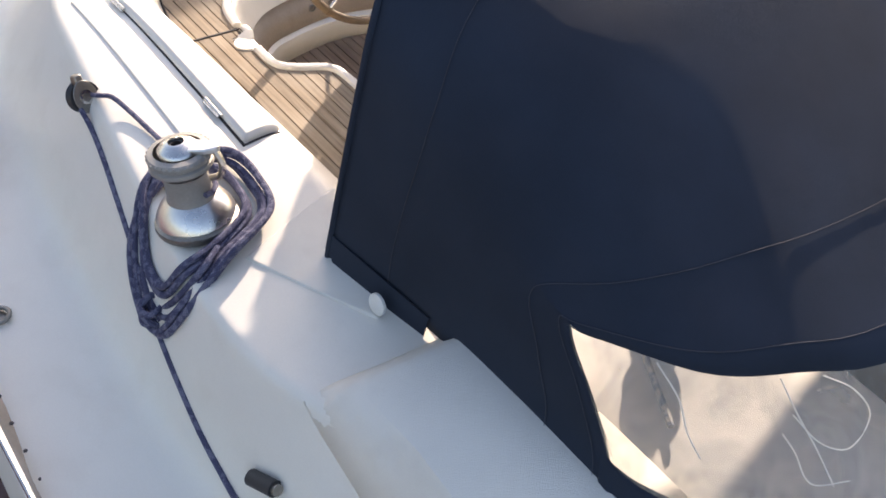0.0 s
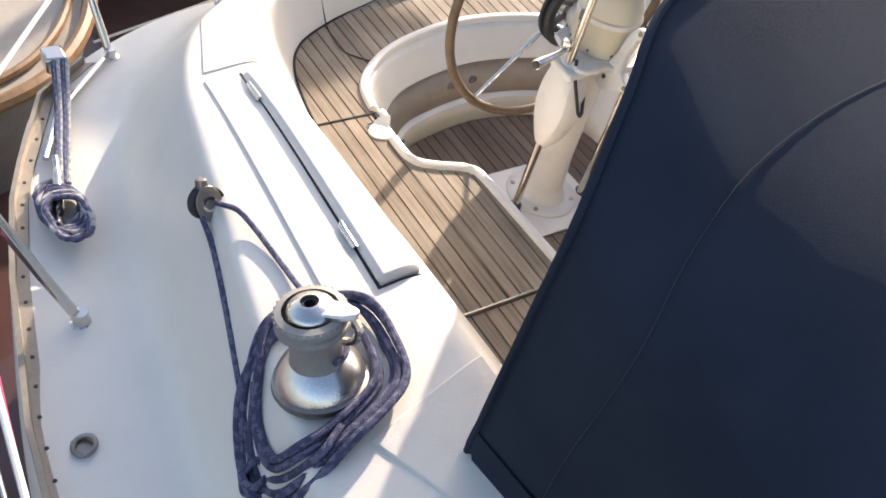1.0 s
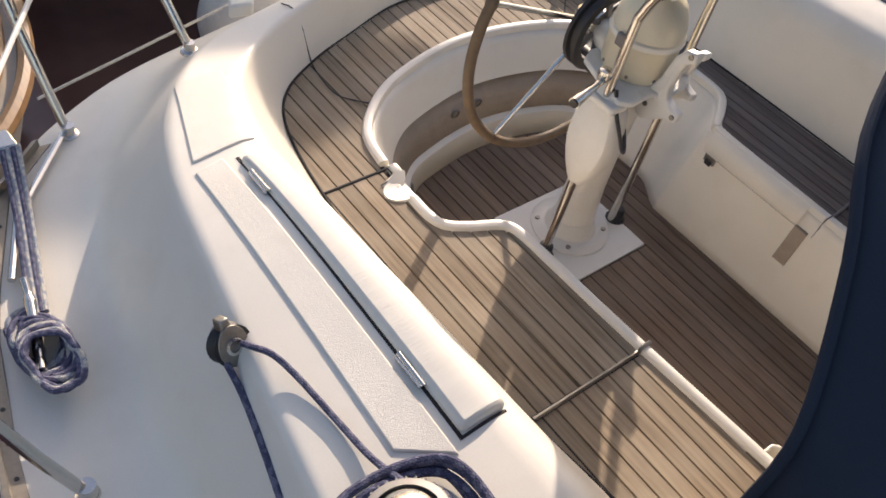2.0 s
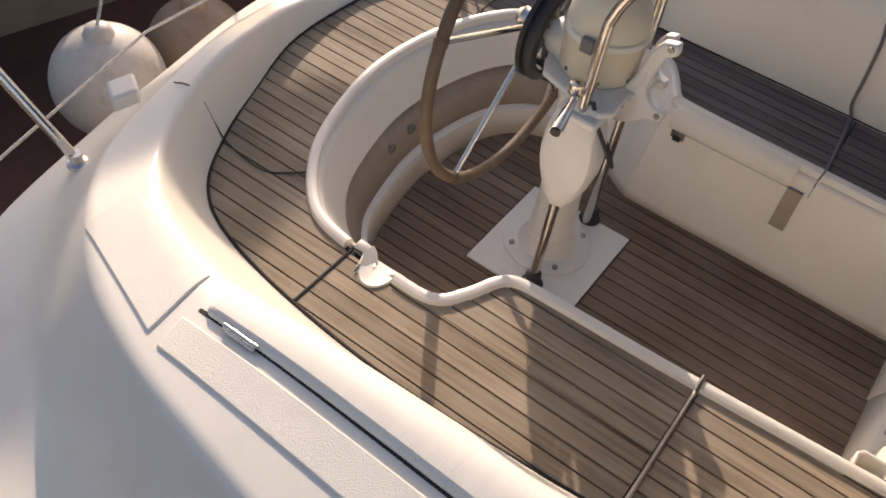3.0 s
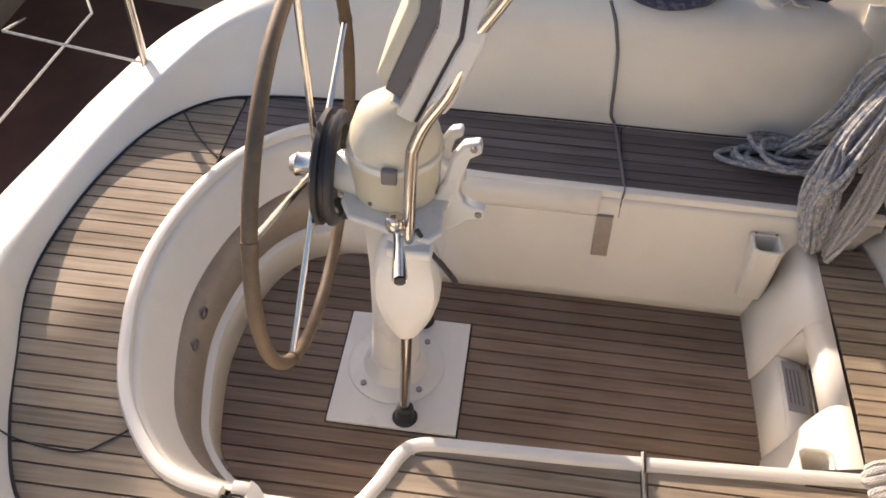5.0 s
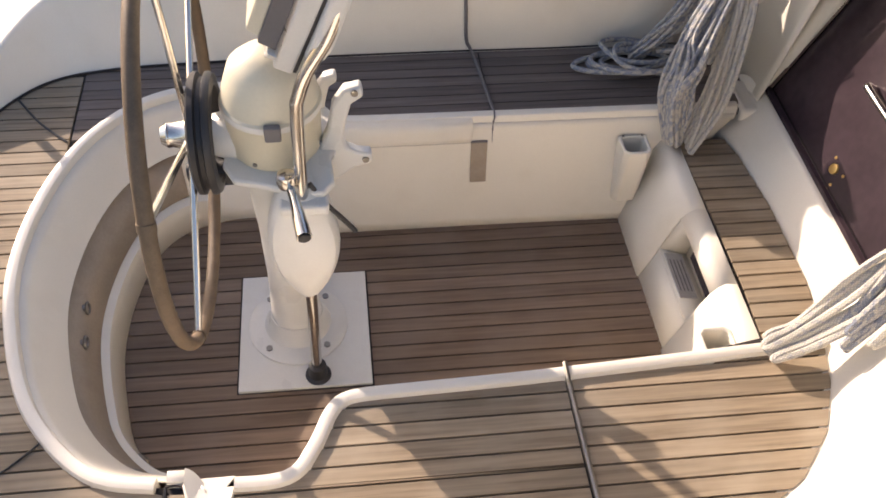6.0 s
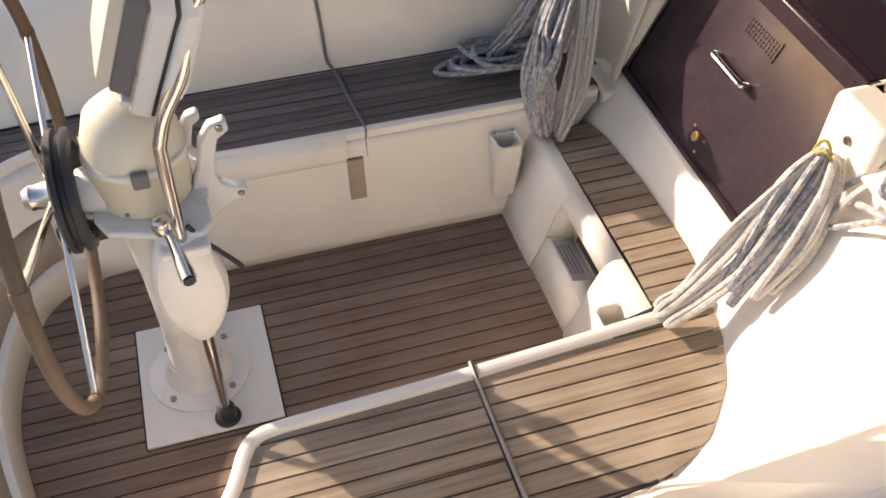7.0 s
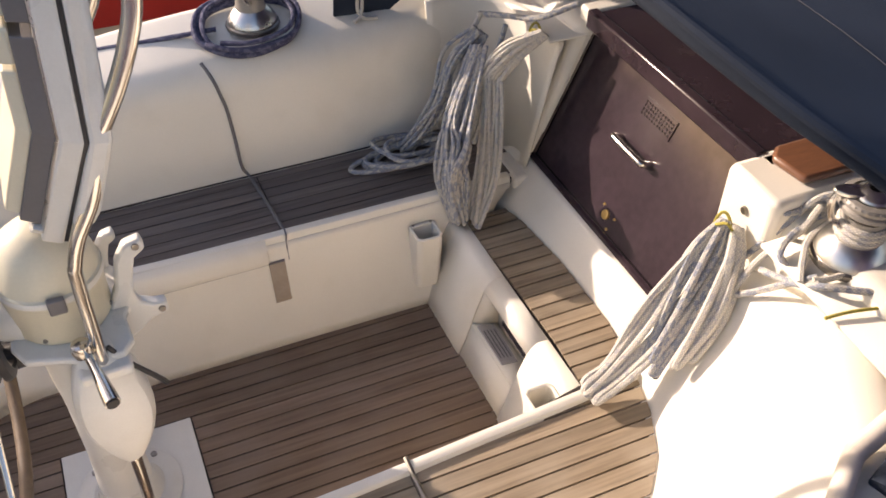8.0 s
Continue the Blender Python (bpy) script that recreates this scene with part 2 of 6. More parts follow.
def part(name, bm, material, parent=None, label="", smooth=True, bevel=0.0):
    """Links a bmesh as one mesh object, under a thing or a part if given; coordinates are the world's."""
    bmesh.ops.recalc_face_normals(bm, faces=bm.faces)
    me = bpy.data.meshes.new(name)
    bm.to_mesh(me)
    bm.free()
    me.materials.append(material)
    ob = new(name, me)
    if smooth:
        for p in me.polygons:
            p.use_smooth = True
        me.set_sharp_from_angle(angle=radians(38))
    if bevel:
        b = ob.modifiers.new("bevel", 'BEVEL')
        b.width, b.segments, b.limit_method, b.angle_limit = bevel, 2, 'ANGLE', radians(40)
    if parent:
        ob.parent = parent
        if parent.type == 'EMPTY':
            ob.matrix_parent_inverse = Matrix.Translation(-parent.location)
    if label:
        ob["label"] = label
    return ob


def V(*a):
    return Vector(a)


def smooth_path(keys, n=6, closed=False):
    """Points on a Catmull-Rom curve through the keys."""
    k = [Vector(p) for p in keys]
    out = []
    m = len(k)
    for i in range(m if closed else m - 1):
        p0 = k[(i - 1) % m] if closed or i else k[0] * 2 - k[1]
        p1, p2 = k[i], k[(i + 1) % m]
        p3 = k[(i + 2) % m] if closed or i + 2 < m else k[-1] * 2 - k[-2]
        for j in range(n):
            t = j / n
            out.append(0.5 * ((2 * p1) + (p2 - p0) * t + (2 * p0 - 5 * p1 + 4 * p2 - p3) * t * t + (3 * p1 - p0 - 3 * p2 + p3) * t ** 3))
    if not closed:
        out.append(k[-1])
    return out


def tube(bm, pts, r, n=8, closed=False, caps=True):
    """A round bar along pts into bm, with UV in metres; r is a number or a list."""
    pts = [Vector(p) for p in pts]
    uv = bm.loops.layers.uv.verify()
    rings, last, length = [], None, 0.0
    lens = []
    m = len(pts)
    for i, p in enumerate(pts):
        a = pts[(i - 1) % m] if closed or i else p
        b = pts[(i + 1) % m] if closed or i + 1 < m else p
        d = (b - a).normalized()
        if last is None:
            side = d.orthogonal().normalized()
        else:
            side = (last - d * last.dot(d))
            side = side.normalized() if side.length > 1e-6 else d.orthogonal().normalized()
        last = side
        other = d.cross(side)
        rr = r[i] if isinstance(r, (list, tuple)) else r
        rings.append([bm.verts.new(p + (side * math.cos(q) + other * math.sin(q)) * rr) for q in (2 * math.pi * j / n for j in range(n))])
        if i:
            length += (p - pts[i - 1]).length
        lens.append(length)
    for i in range(m if closed else m - 1):
        A, B = rings[i], rings[(i + 1) % m]
        shift = 0
        if closed and i == m - 1:
            shift = min(range(n), key=lambda s: (A[0].co - B[s].co).length)
        l0, l1 = lens[i], lens[i + 1] if i + 1 < m else length + (pts[0] - pts[-1]).length
        rr = r[i] if isinstance(r, (list, tuple)) else r
        for j in range(n):
            fc = bm.faces.new((A[j], A[(j + 1) % n], B[(j + 1 + shift) % n], B[(j + shift) % n]))
            c = 2 * math.pi * rr
            for lp, co in zip(fc.loops, ((j / n * c, l0), ((j + 1) / n * c, l0), ((j + 1) / n * c, l1), (j / n * c, l1))):
                lp[uv].uv = co
    if caps and not closed:
        bm.faces.new(rings[0][::-1])
        bm.faces.new(rings[-1])
    return bm


def tubes(pts, r, n=10, closed=False):
    return tube(bmesh.new(), pts, r, n, closed)


def lathe(bm, centre, profile, n=28, axis=(0, 0, 1)):
    """Turns a profile of (radius, height) about an axis through centre."""
    q = Vector(axis).normalized().to_track_quat("Z", "Y")
    c = Vector(centre)
    rings = []
    for r, h in profile:
        if r < 1e-5:
            rings.append([bm.verts.new(c + q @ V(0, 0, h))])
        else:
            rings.append([bm.verts.new(c + q @ V(r * math.cos(2 * math.pi * j / n), r * math.sin(2 * math.pi * j / n), h)) for j in range(n)])
    for A, B in zip(rings, rings[1:]):
        for j in range(n):
            if len(A) == 1 and len(B) > 1:
                bm.faces.new((A[0], B[j], B[(j + 1) % n]))
            elif len(B) == 1 and len(A) > 1:
                bm.faces.new((A[j], A[(j + 1) % n], B[0]))
            elif len(A) > 1:
                bm.faces.new((A[j], A[(j + 1) % n], B[(j + 1) % n], B[j]))
    return bm


def box(bm, x0, x1, y0, y1, z0, z1, m=None):
    m = m or Matrix.Identity(4)
    v = [bm.verts.new(m @ V(x, y, z)) for x in (x0, x1) for y in (y0, y1) for z in (z0, z1)]
    for f in ((0, 1, 3, 2), (4, 6, 7, 5), (0, 4, 5, 1), (2, 3, 7, 6), (0, 2, 6, 4), (1, 5, 7, 3)):
        bm.faces.new([v[i] for i in f])
    return bm


def slab(bm, outline, z0, z1, m=None):
    """A plate with that outline (x, y) between two heights, placed by m."""
    m = m or Matrix.Identity(4)
    lo = [bm.verts.new(m @ V(x, y, z0)) for x, y in outline]
    hi = [bm.verts.new(m @ V(x, y, z1)) for x, y in outline]
    bm.faces.new(lo[::-1])
    bm.faces.new(hi)
    k = len(lo)
    for i in range(k):
        bm.faces.new((lo[i], lo[(i + 1) % k], hi[(i + 1) % k], hi[i]))
    return bm


def grid(bm, rows):
    """A skin over rows of points."""
    vs = [[bm.verts.new(p) for p in row] for row in rows]
    for A, B in zip(vs, vs[1:]):
        for i in range(len(A) - 1):
            bm.faces.new((A[i], A[i + 1], B[i + 1], B[i]))
    return bm


def rounded(points, radii, n=5):
    """A polyline with its inner corners rounded."""
    pts = [Vector(p) for p in points]
    out = [pts[0]]
    for i in range(1, len(pts) - 1):
        p, r = pts[i], radii[i - 1]
        a, b = pts[i - 1] - p, pts[i + 1] - p
        A = p + a.normalized() * min(r, a.length * 0.48)
        B = p + b.normalized() * min(r, b.length * 0.48)
        for j in range(n + 1):
            t = j / n
            out.append(A * (1 - t) ** 2 + p * 2 * t * (1 - t) + B * t * t)
    out.append(pts[-1])
    return out


def thicken(ob, t, offset=-1.0):
    s = ob.modifiers.new("thickness", 'SOLIDIFY')
    s.thickness, s.offset = t, offset
    return ob


def thicken_mesh(rows_, t=0.003):
    """A thin two-sided sheet over rows of points."""
    bm = grid(bmesh.new(), rows_)
    bmesh.ops.recalc_face_normals(bm, faces=bm.faces)
    bmesh.ops.solidify(bm, geom=bm.faces[:], thickness=t)
    return bm


def spans(polys, y):
    xs = []
    for poly in polys:
        k = len(poly)
        for i in range(k):
            (x0, y0), (x1, y1) = poly[i], poly[(i + 1) % k]
            if (y0 <= y) != (y1 <= y):
                xs.append(x0 + (x1 - x0) * (y - y0) / (y1 - y0))
    xs.sort()
    return list(zip(xs[::2], xs[1::2]))


def planks(polys, y_first, count, pitch, gap, z, thick, material, parent, lims=(-9, 9), name="plank"):
    """Teak planks along x that fill the region between the polygons, each its own object with its ends cut to the outline."""
    made = 0
    for i in range(count):
        y0, y1 = y_first + i * pitch + gap / 2, y_first + (i + 1) * pitch - gap / 2
        chains = []
        for s in range(9):
            y = y0 + (y1 - y0) * s / 8
            now = []
            for a, b in spans(polys, y):
                a, b = max(a, lims[0]), min(b, lims[1])
                if b - a > 0.012:
                    now.append((a, b))
            for a, b in now:
                for c in chains:
                    if c[-1][2] == s - 1 and not (b < c[-1][0] or a > c[-1][1]):
                        c.append((a, b, s, y))
                        break
                else:
                    chains.append([(a, b, s, y)])
        for c in chains:
            if len(c) < 2:
                continue
            loop = [(a, y) for a, b, s, y in c] + [(b, y) for a, b, s, y in reversed(c)]
            bm = bmesh.new()
            hi = [bm.verts.new((x, y, z)) for x, y in loop]
            lo = [bm.verts.new((x, y, z - thick)) for x, y in loop]
            bm.faces.new(hi)
            k = len(hi)
            for j in range(k):
                bm.faces.new((hi[j], lo[j], lo[(j + 1) % k], hi[(j + 1) % k]))
            part(name, bm, material, parent, smooth=False)
            made += 1
    return made


# ---- outlines of the cockpit ----
SEAT = 0.372      # height of the seats' teak
RIM = [(1.36, 0.455), (0.60, 0.46), (0.16, 0.465), (0.09, 0.49), (0.04, 0.57), (-0.02, 0.635), (-0.14, 0.645), (-0.28, 0.64), (-0.42, 0.59), (-0.54, 0.47),
       (-0.618, 0.31), (-0.664, 0.10), (-0.664, -0.10), (-0.608, -0.33), (-0.535, -0.48), (-0.415, -0.605), (-0.28, -0.64), (-0.14, -0.65), (-0.015, -0.645),
       (0.035, -0.585), (0.072, -0.505), (0.105, -0.468), (0.16, -0.4535), (0.30, -0.448), (0.62, -0.437), (1.285, -0.40)]
FOOT = [(1.10, 0.375), (0.60, 0.38), (0.13, 0.38), (0.07, 0.385), (0.01, 0.42), (-0.05, 0.455), (-0.14, 0.465), (-0.25, 0.455), (-0.36, 0.41), (-0.43, 0.33),
        (-0.47, 0.22), (-0.495, 0.07), (-0.495, -0.07), (-0.465, -0.24), (-0.43, -0.35), (-0.35, -0.44), (-0.26, -0.47), (-0.14, -0.475), (-0.03, -0.465),
        (0.025, -0.43), (0.07, -0.40), (0.13, -0.385), (0.22, -0.385), (0.40, -0.385), (0.60, -0.385), (1.10, -0.385)]
rim2 = [(p.x, p.y) for p in smooth_path([(x, y, 0) for x, y in RIM], 6)]
foot2 = [(p.x, p.y) for p in smooth_path([(x, y, 0) for x, y in FOOT], 6)]


def offset(path, d):
    """The open path moved sideways, to its left for d > 0."""
    out = []
    for i, (x, y) in enumerate(path):
        a, b = path[max(i - 1, 0)], path[min(i + 1, len(path) - 1)]
        t = V(b[0] - a[0], b[1] - a[1]).normalized()
        out.append((x - t.y * d, y + t.x * d))
    return out


# stations round the cockpit, starboard forward to port forward: seat edge, coaming's inner and outer top edge, foot on the deck, deck edge
STBD = [
    ((3.2, -0.95), (3.2, -1.06, 0.80), (3.2, -1.36, 0.80), (3.2, -1.56, 0.37), (3.2, -2.03, 0.35)),
    ((1.9, -0.95), (1.9, -1.09, 0.80), (1.9, -1.46, 0.785), (1.9, -1.68, 0.35), (1.9, -2.06, 0.33)),
    ((1.30, -0.90), (1.34, -1.11, 0.775), (1.34, -1.57, 0.715), (1.34, -1.71, 0.34), (1.34, -2.05, 0.325)),
    ((0.93, -0.835), (0.95, -1.105, 0.76), (0.95, -1.56, 0.705), (0.95, -1.70, 0.33), (0.95, -2.03, 0.32)),
    ((0.50, -0.885), (0.50, -1.10, 0.745), (0.50, -1.49, 0.695), (0.50, -1.66, 0.33), (0.50, -2.00, 0.32)),
    ((0.08, -0.91), (0.05, -1.10, 0.715), (0.05, -1.405, 0.675), (0.05, -1.61, 0.325), (0.05, -1.925, 0.315)),
    ((-0.28, -0.885), (-0.26, -1.09, 0.665), (-0.28, -1.325, 0.64), (-0.32, -1.52, 0.325), (-0.30, -1.84, 0.31)),
    ((-0.55, -0.83), (-0.54, -1.00, 0.61), (-0.58, -1.18, 0.59), (-0.66, -1.36, 0.33), (-0.74, -1.64, 0.31)),
    ((-0.70, -0.74), (-0.735, -0.84, 0.555), (-0.82, -0.95, 0.545), (-0.93, -1.08, 0.35), (-1.02, -1.24, 0.315)),
    ((-0.80, -0.58), (-0.848, -0.62, 0.56), (-0.918, -0.655, 0.548), (-1.01, -0.71, 0.40), (-1.12, -0.79, 0.34)),
    ((-0.88, -0.38), (-0.91, -0.388, 0.555), (-0.975, -0.40, 0.545), (-1.06, -0.42, 0.41), (-1.17, -0.44, 0.35)),
    ((-0.96, -0.13), (-0.992, -0.125, 0.478), (-1.048, -0.125, 0.474), (-1.11, -0.13, 0.39), (-1.22, -0.13, 0.35)),
]
PORT = [((x[0], -x[1]), (a[0], -a[1], a[2]), (b[0], -b[1], b[2]), (c[0], -c[1], c[2]), (d[0], -d[1], d[2])) for x, a, b, c, d in reversed(STBD)]
PORT[0] = ((-0.965, 0.13), (-1.005, 0.14, 0.432), (-1.065, 0.15, 0.430), (-1.12, 0.15, 0.385), PORT[0][4])
PORT[1] = ((-0.93, 0.36), (-0.975, 0.385, 0.428), (-1.035, 0.41, 0.426), (-1.09, 0.44, 0.38), PORT[1][4])
PORT[2] = ((-0.86, 0.56), (-0.895, 0.61, 0.462), (-0.965, 0.655, 0.458), (-1.03, 0.72, 0.385), PORT[2][4])
PORT[3] = ((-0.73, 0.71), *PORT[3][1:])
PORT[4] = ((-0.55, 0.765), (-0.53, 0.905, 0.622), (-0.54, 0.995, 0.655), (-0.64, 1.28, 0.33), (-0.74, 1.64, 0.31))
PORT[5] = ((-0.28, 0.785), (-0.26, 0.895, 0.675), (-0.27, 1.03, 0.745), (-0.32, 1.38, 0.325), (-0.30, 1.84, 0.31))
PORT[6] = ((0.08, 0.795), (0.05, 0.87, 0.72), (0.05, 1.11, 0.775), (0.05, 1.50, 0.325), (0.05, 1.925, 0.315))
PORT[7] = ((0.50, 0.80), (0.50, 0.86, 0.745), (0.50, 1.12, 0.825), (0.50, 1.56, 0.33), (0.50, 2.00, 0.32))
PORT[8] = ((0.93, 0.80), (0.95, 0.86, 0.745), (0.95, 1.12, 0.835), (0.95, 1.58, 0.33), (0.95, 2.03, 0.32))
PORT[9] = ((1.30, 0.82), (1.34, 0.90, 0.765), (1.34, 1.16, 0.835), (1.34, 1.60, 0.34), (1.34, 2.05, 0.325))
STATIONS = STBD + PORT
rows = []
for seat_pt, ti, to, df, de in STATIONS:
    s3 = V(seat_pt[0], seat_pt[1], SEAT - 0.016)
    inw = (V(ti[0], ti[1], 0) - V(seat_pt[0], seat_pt[1], 0)).normalized()
    hull1 = V(de[0], de[1], de[2] - 0.30) + inw * 0.03
    hull2 = V(de[0], de[1], -0.95) - inw * 0.18
    prof = rounded([s3 - inw * 0.03, s3, V(*ti), V(*to), V(*df), V(*de), hull1, hull2], [0.03, 0.075 if ti[2] > 0.62 else (0.045 if ti[2] > 0.565 else 0.016), 0.024 if ti[2] > 0.56 else 0.014, 0.09, 0.02, 0.1])
    rows.append(prof)
dense = [smooth_path([r[i] for r in rows], 7) for i in range(len(rows[0]))]
coaming = part("coaming", grid(bmesh.new(), dense), GEL)
thicken(coaming, 0.008, 0)
tris = []
for ra_, rb_ in zip(dense, dense[1:]):
    for k in range(len(ra_) - 1):
        tris.append((ra_[k], ra_[k + 1], rb_[k + 1]))
        tris.append((ra_[k], rb_[k + 1], rb_[k]))
TRI = np.array([[tuple(p) for p in t] for t in tris])


def surf(x, y, lift=0.0):
    """A point on top of the coaming or deck above (x, y)."""
    a, b, c = TRI[:, 0], TRI[:, 1], TRI[:, 2]
    d = (b[:, 1] - c[:, 1]) * (a[:, 0] - c[:, 0]) + (c[:, 0] - b[:, 0]) * (a[:, 1] - c[:, 1])
    d = np.where(np.abs(d) < 1e-12, 1e-12, d)
    u = ((b[:, 1] - c[:, 1]) * (x - c[:, 0]) + (c[:, 0] - b[:, 0]) * (y - c[:, 1])) / d
    v = ((c[:, 1] - a[:, 1]) * (x - c[:, 0]) + (a[:, 0] - c[:, 0]) * (y - c[:, 1])) / d
    ok = (u >= -1e-6) & (v >= -1e-6) & (u + v <= 1 + 1e-6)
    z = np.where(ok, u * a[:, 2] + v * b[:, 2] + (1 - u - v) * c[:, 2], -9).max()
    return V(x, y, float(z) + 0.004 + lift)


tagged(coaming, "cream-white glassfibre coaming and side decks round the cockpit", "coaming", kind="structure")

# seat-edge curve for the planks: from the smoothed stations
edge = [(p.x, p.y) for p in smooth_path([(x[0], x[1], 0) for x, *_ in STATIONS[3:-2]], 7)]
stbd_front = [(1.285, -0.30), (1.29, -0.41), (1.26, -0.53), (1.20, -0.655), (1.10, -0.765), (1.02, -0.81)]
port_front = [(1.30, 0.80), (1.42, 0.78), (1.42, 0.50)]
outer = stbd_front + edge + port_front
inner = offset(rim2, -0.032)
seat_region = outer + [(p[0], p[1]) for p in inner]

# ---- seats: moulding under the teak, rim, planks ----
seat_base = bmesh.new()
outer_pts = [V(x, y, 0) for x, y in edge[::-1]]
bed_in = [V(x, y, SEAT - 0.008) for x, y in offset(rim2, -0.015)]
bed_out, at_i = [], 0
for q in bed_in:
    at_i = min(range(at_i, min(at_i + 14, len(outer_pts))), key=lambda i: (outer_pts[i].xy - q.xy).length)
    bed_out.append(V(outer_pts[at_i].x, outer_pts[at_i].y, SEAT - 0.008))
grid(seat_base, [bed_in, bed_out])
caulk = part("seat_caulking", seat_base, CAULK)
tagged(caulk, "black caulking bed under the teak of the seats", "caulking", kind="structure")
fwd = bmesh.new()
slab(fwd, [(0.9, -0.425), (1.285, -0.36), (1.30, -0.45), (1.27, -0.55), (1.21, -0.67), (1.12, -0.77), (1.02, -0.82), (0.9, -0.84)], SEAT - 0.03, SEAT - 0.009)
slab(fwd, [(0.9, 0.47), (1.42, 0.47), (1.42, 0.81), (0.9, 0.82)], SEAT - 0.03, SEAT - 0.009)
tagged(part("seat_caulking", fwd, CAULK, smooth=False), "black caulking bed under the forward ends of the seats", "caulking", kind="structure")

seg = offset(rim2, -0.016)
NOTCH = (-0.262, -0.128)   # gap in the starboard rim
runs, cur = [], []
for i, (x, y) in enumerate(seg):
    if y < -0.6 and NOTCH[0] < x < NOTCH[1]:
        if cur:
            runs.append(cur)
        cur = []
    else:
        cur.append(i)
runs.append(cur)


def bead(idx, w=0.017, h0=-0.035, h1=0.016):
    rws = []
    for i in idx:
        a, b = seg[max(i - 1, 0)], seg[min(i + 1, len(seg) - 1)]
        t = V(b[0] - a[0], b[1] - a[1]).normalized()
        nrm = V(-t.y, t.x, 0)
        c = V(seg[i][0], seg[i][1], SEAT)
        ring = []
        for u, h in ((-1, h0), (-1, 0.3 * h1), (-0.75, 0.8 * h1), (-0.3, h1), (0.3, h1), (0.75, 0.8 * h1), (1, 0.3 * h1), (1, h0)):
            ring.append(c + nrm * u * w + V(0, 0, h))
        rws.append(ring + [ring[0]])
    bm = grid(bmesh.new(), rws)
    for r in (rws[0], rws[-1]):
        bm.faces.new([bm.verts.new(p) for p in r[:-1]])
    bmesh.ops.remove_doubles(bm, verts=bm.verts, dist=1e-5)
    return bm


seats = thing("seat_rim", (0.4, 0, SEAT), "white moulded rim round the cockpit well", "seat rim", kind="structure")
for run in runs:
    part("rim_length", bead(run), GEL, seats)
# scooped drain in the rim gap: a short tab of rim, a cheek that curls down from it and a shallow bowl let into the teak
tab = []
for x in (-0.2585, -0.240, -0.226, -0.221):
    k = 1 - 0.35 * max(0, (x + 0.232) / 0.011)
    ring = [V(x, -0.641 + 0.017 * u, SEAT + h * k) for u, h in ((1, -0.035), (1, 0.005), (0.75, 0.013), (0.3, 0.016), (-0.3, 0.016), (-0.75, 0.013), (-1, 0.005), (-1, -0.035))]
    tab.append(ring + ring[:1])
tab_bm = grid(bmesh.new(), tab)
for ring in (tab[0], tab[-1]):
    tab_bm.faces.new([tab_bm.verts.new(p) for p in ring[:-1]])
bmesh.ops.remove_doubles(tab_bm, verts=tab_bm.verts, dist=1e-5)
part("rim_tab", tab_bm, GEL, seats)
cheek = []
for k in range(8):
    t = k / 7
    a = V(-0.222 + 0.047 * t, -0.625 - 0.045 * t * t, SEAT + 0.015 * (1 - t) ** 1.5 - 0.008 * t)
    b = V(-0.222 + 0.016 * t, -0.660 - 0.058 * t, SEAT + 0.014 * (1 - t) ** 1.2 + 0.003)
    cheek.append([a + V(0, 0.004, -0.03), a, a.lerp(b, 0.5) + V(0.006 * t, 0, 0.004 * math.sin(math.pi * t)), b, b + V(-0.004, -0.004, -0.006)])
part("scoop_cheek", thicken_mesh(cheek, 0.003), GEL, seats, "white curled cheek of the drain scoop")
bowl = []
for k in range(13):
    q = math.pi * (1.0 + k / 12)
    e = V(-0.165 + 0.044 * math.cos(q), -0.672 + 0.060 * math.sin(q), SEAT + 0.004)
    c = V(-0.162, -0.668, SEAT + 0.0025)
    bowl.append([V(c.x + 0.040 * math.cos(q), -0.640, SEAT - 0.010), c.lerp(e, 0.4), c.lerp(e, 0.8), e + V(0, 0, 0.002), e + (e - c).normalized() * 0.003 - V(0, 0, 0.006)])
part("scoop_bowl", thicken_mesh(bowl, 0.003), GEL, seats, "shallow white bowl of the drain scoop")
part("scoop_joint", tubes(smooth_path([(-0.262, -0.660, SEAT + 0.005), (-0.228, -0.664, SEAT + 0.007), (-0.213, -0.690, SEAT + 0.006), (-0.208, -0.718, SEAT + 0.005)], 5), 0.0022, 6), CAULK, seats)
band = offset(edge, -0.035)
part("caulking_strip", grid(bmesh.new(), [[V(x, y, SEAT + 0.001) for x, y in offset(edge, 0.004)], [V(x, y, SEAT - 0.001) for x, y in offset(edge, -0.004)], [V(x, y, SEAT - 0.0022) for x, y in band]]), CAULK, caulk)
part("seat_edge_caulking", tubes([(x, y, SEAT + 0.004) for x, y in edge], 0.0042, 6), CAULK, caulk, "dark caulked edge of the teak")

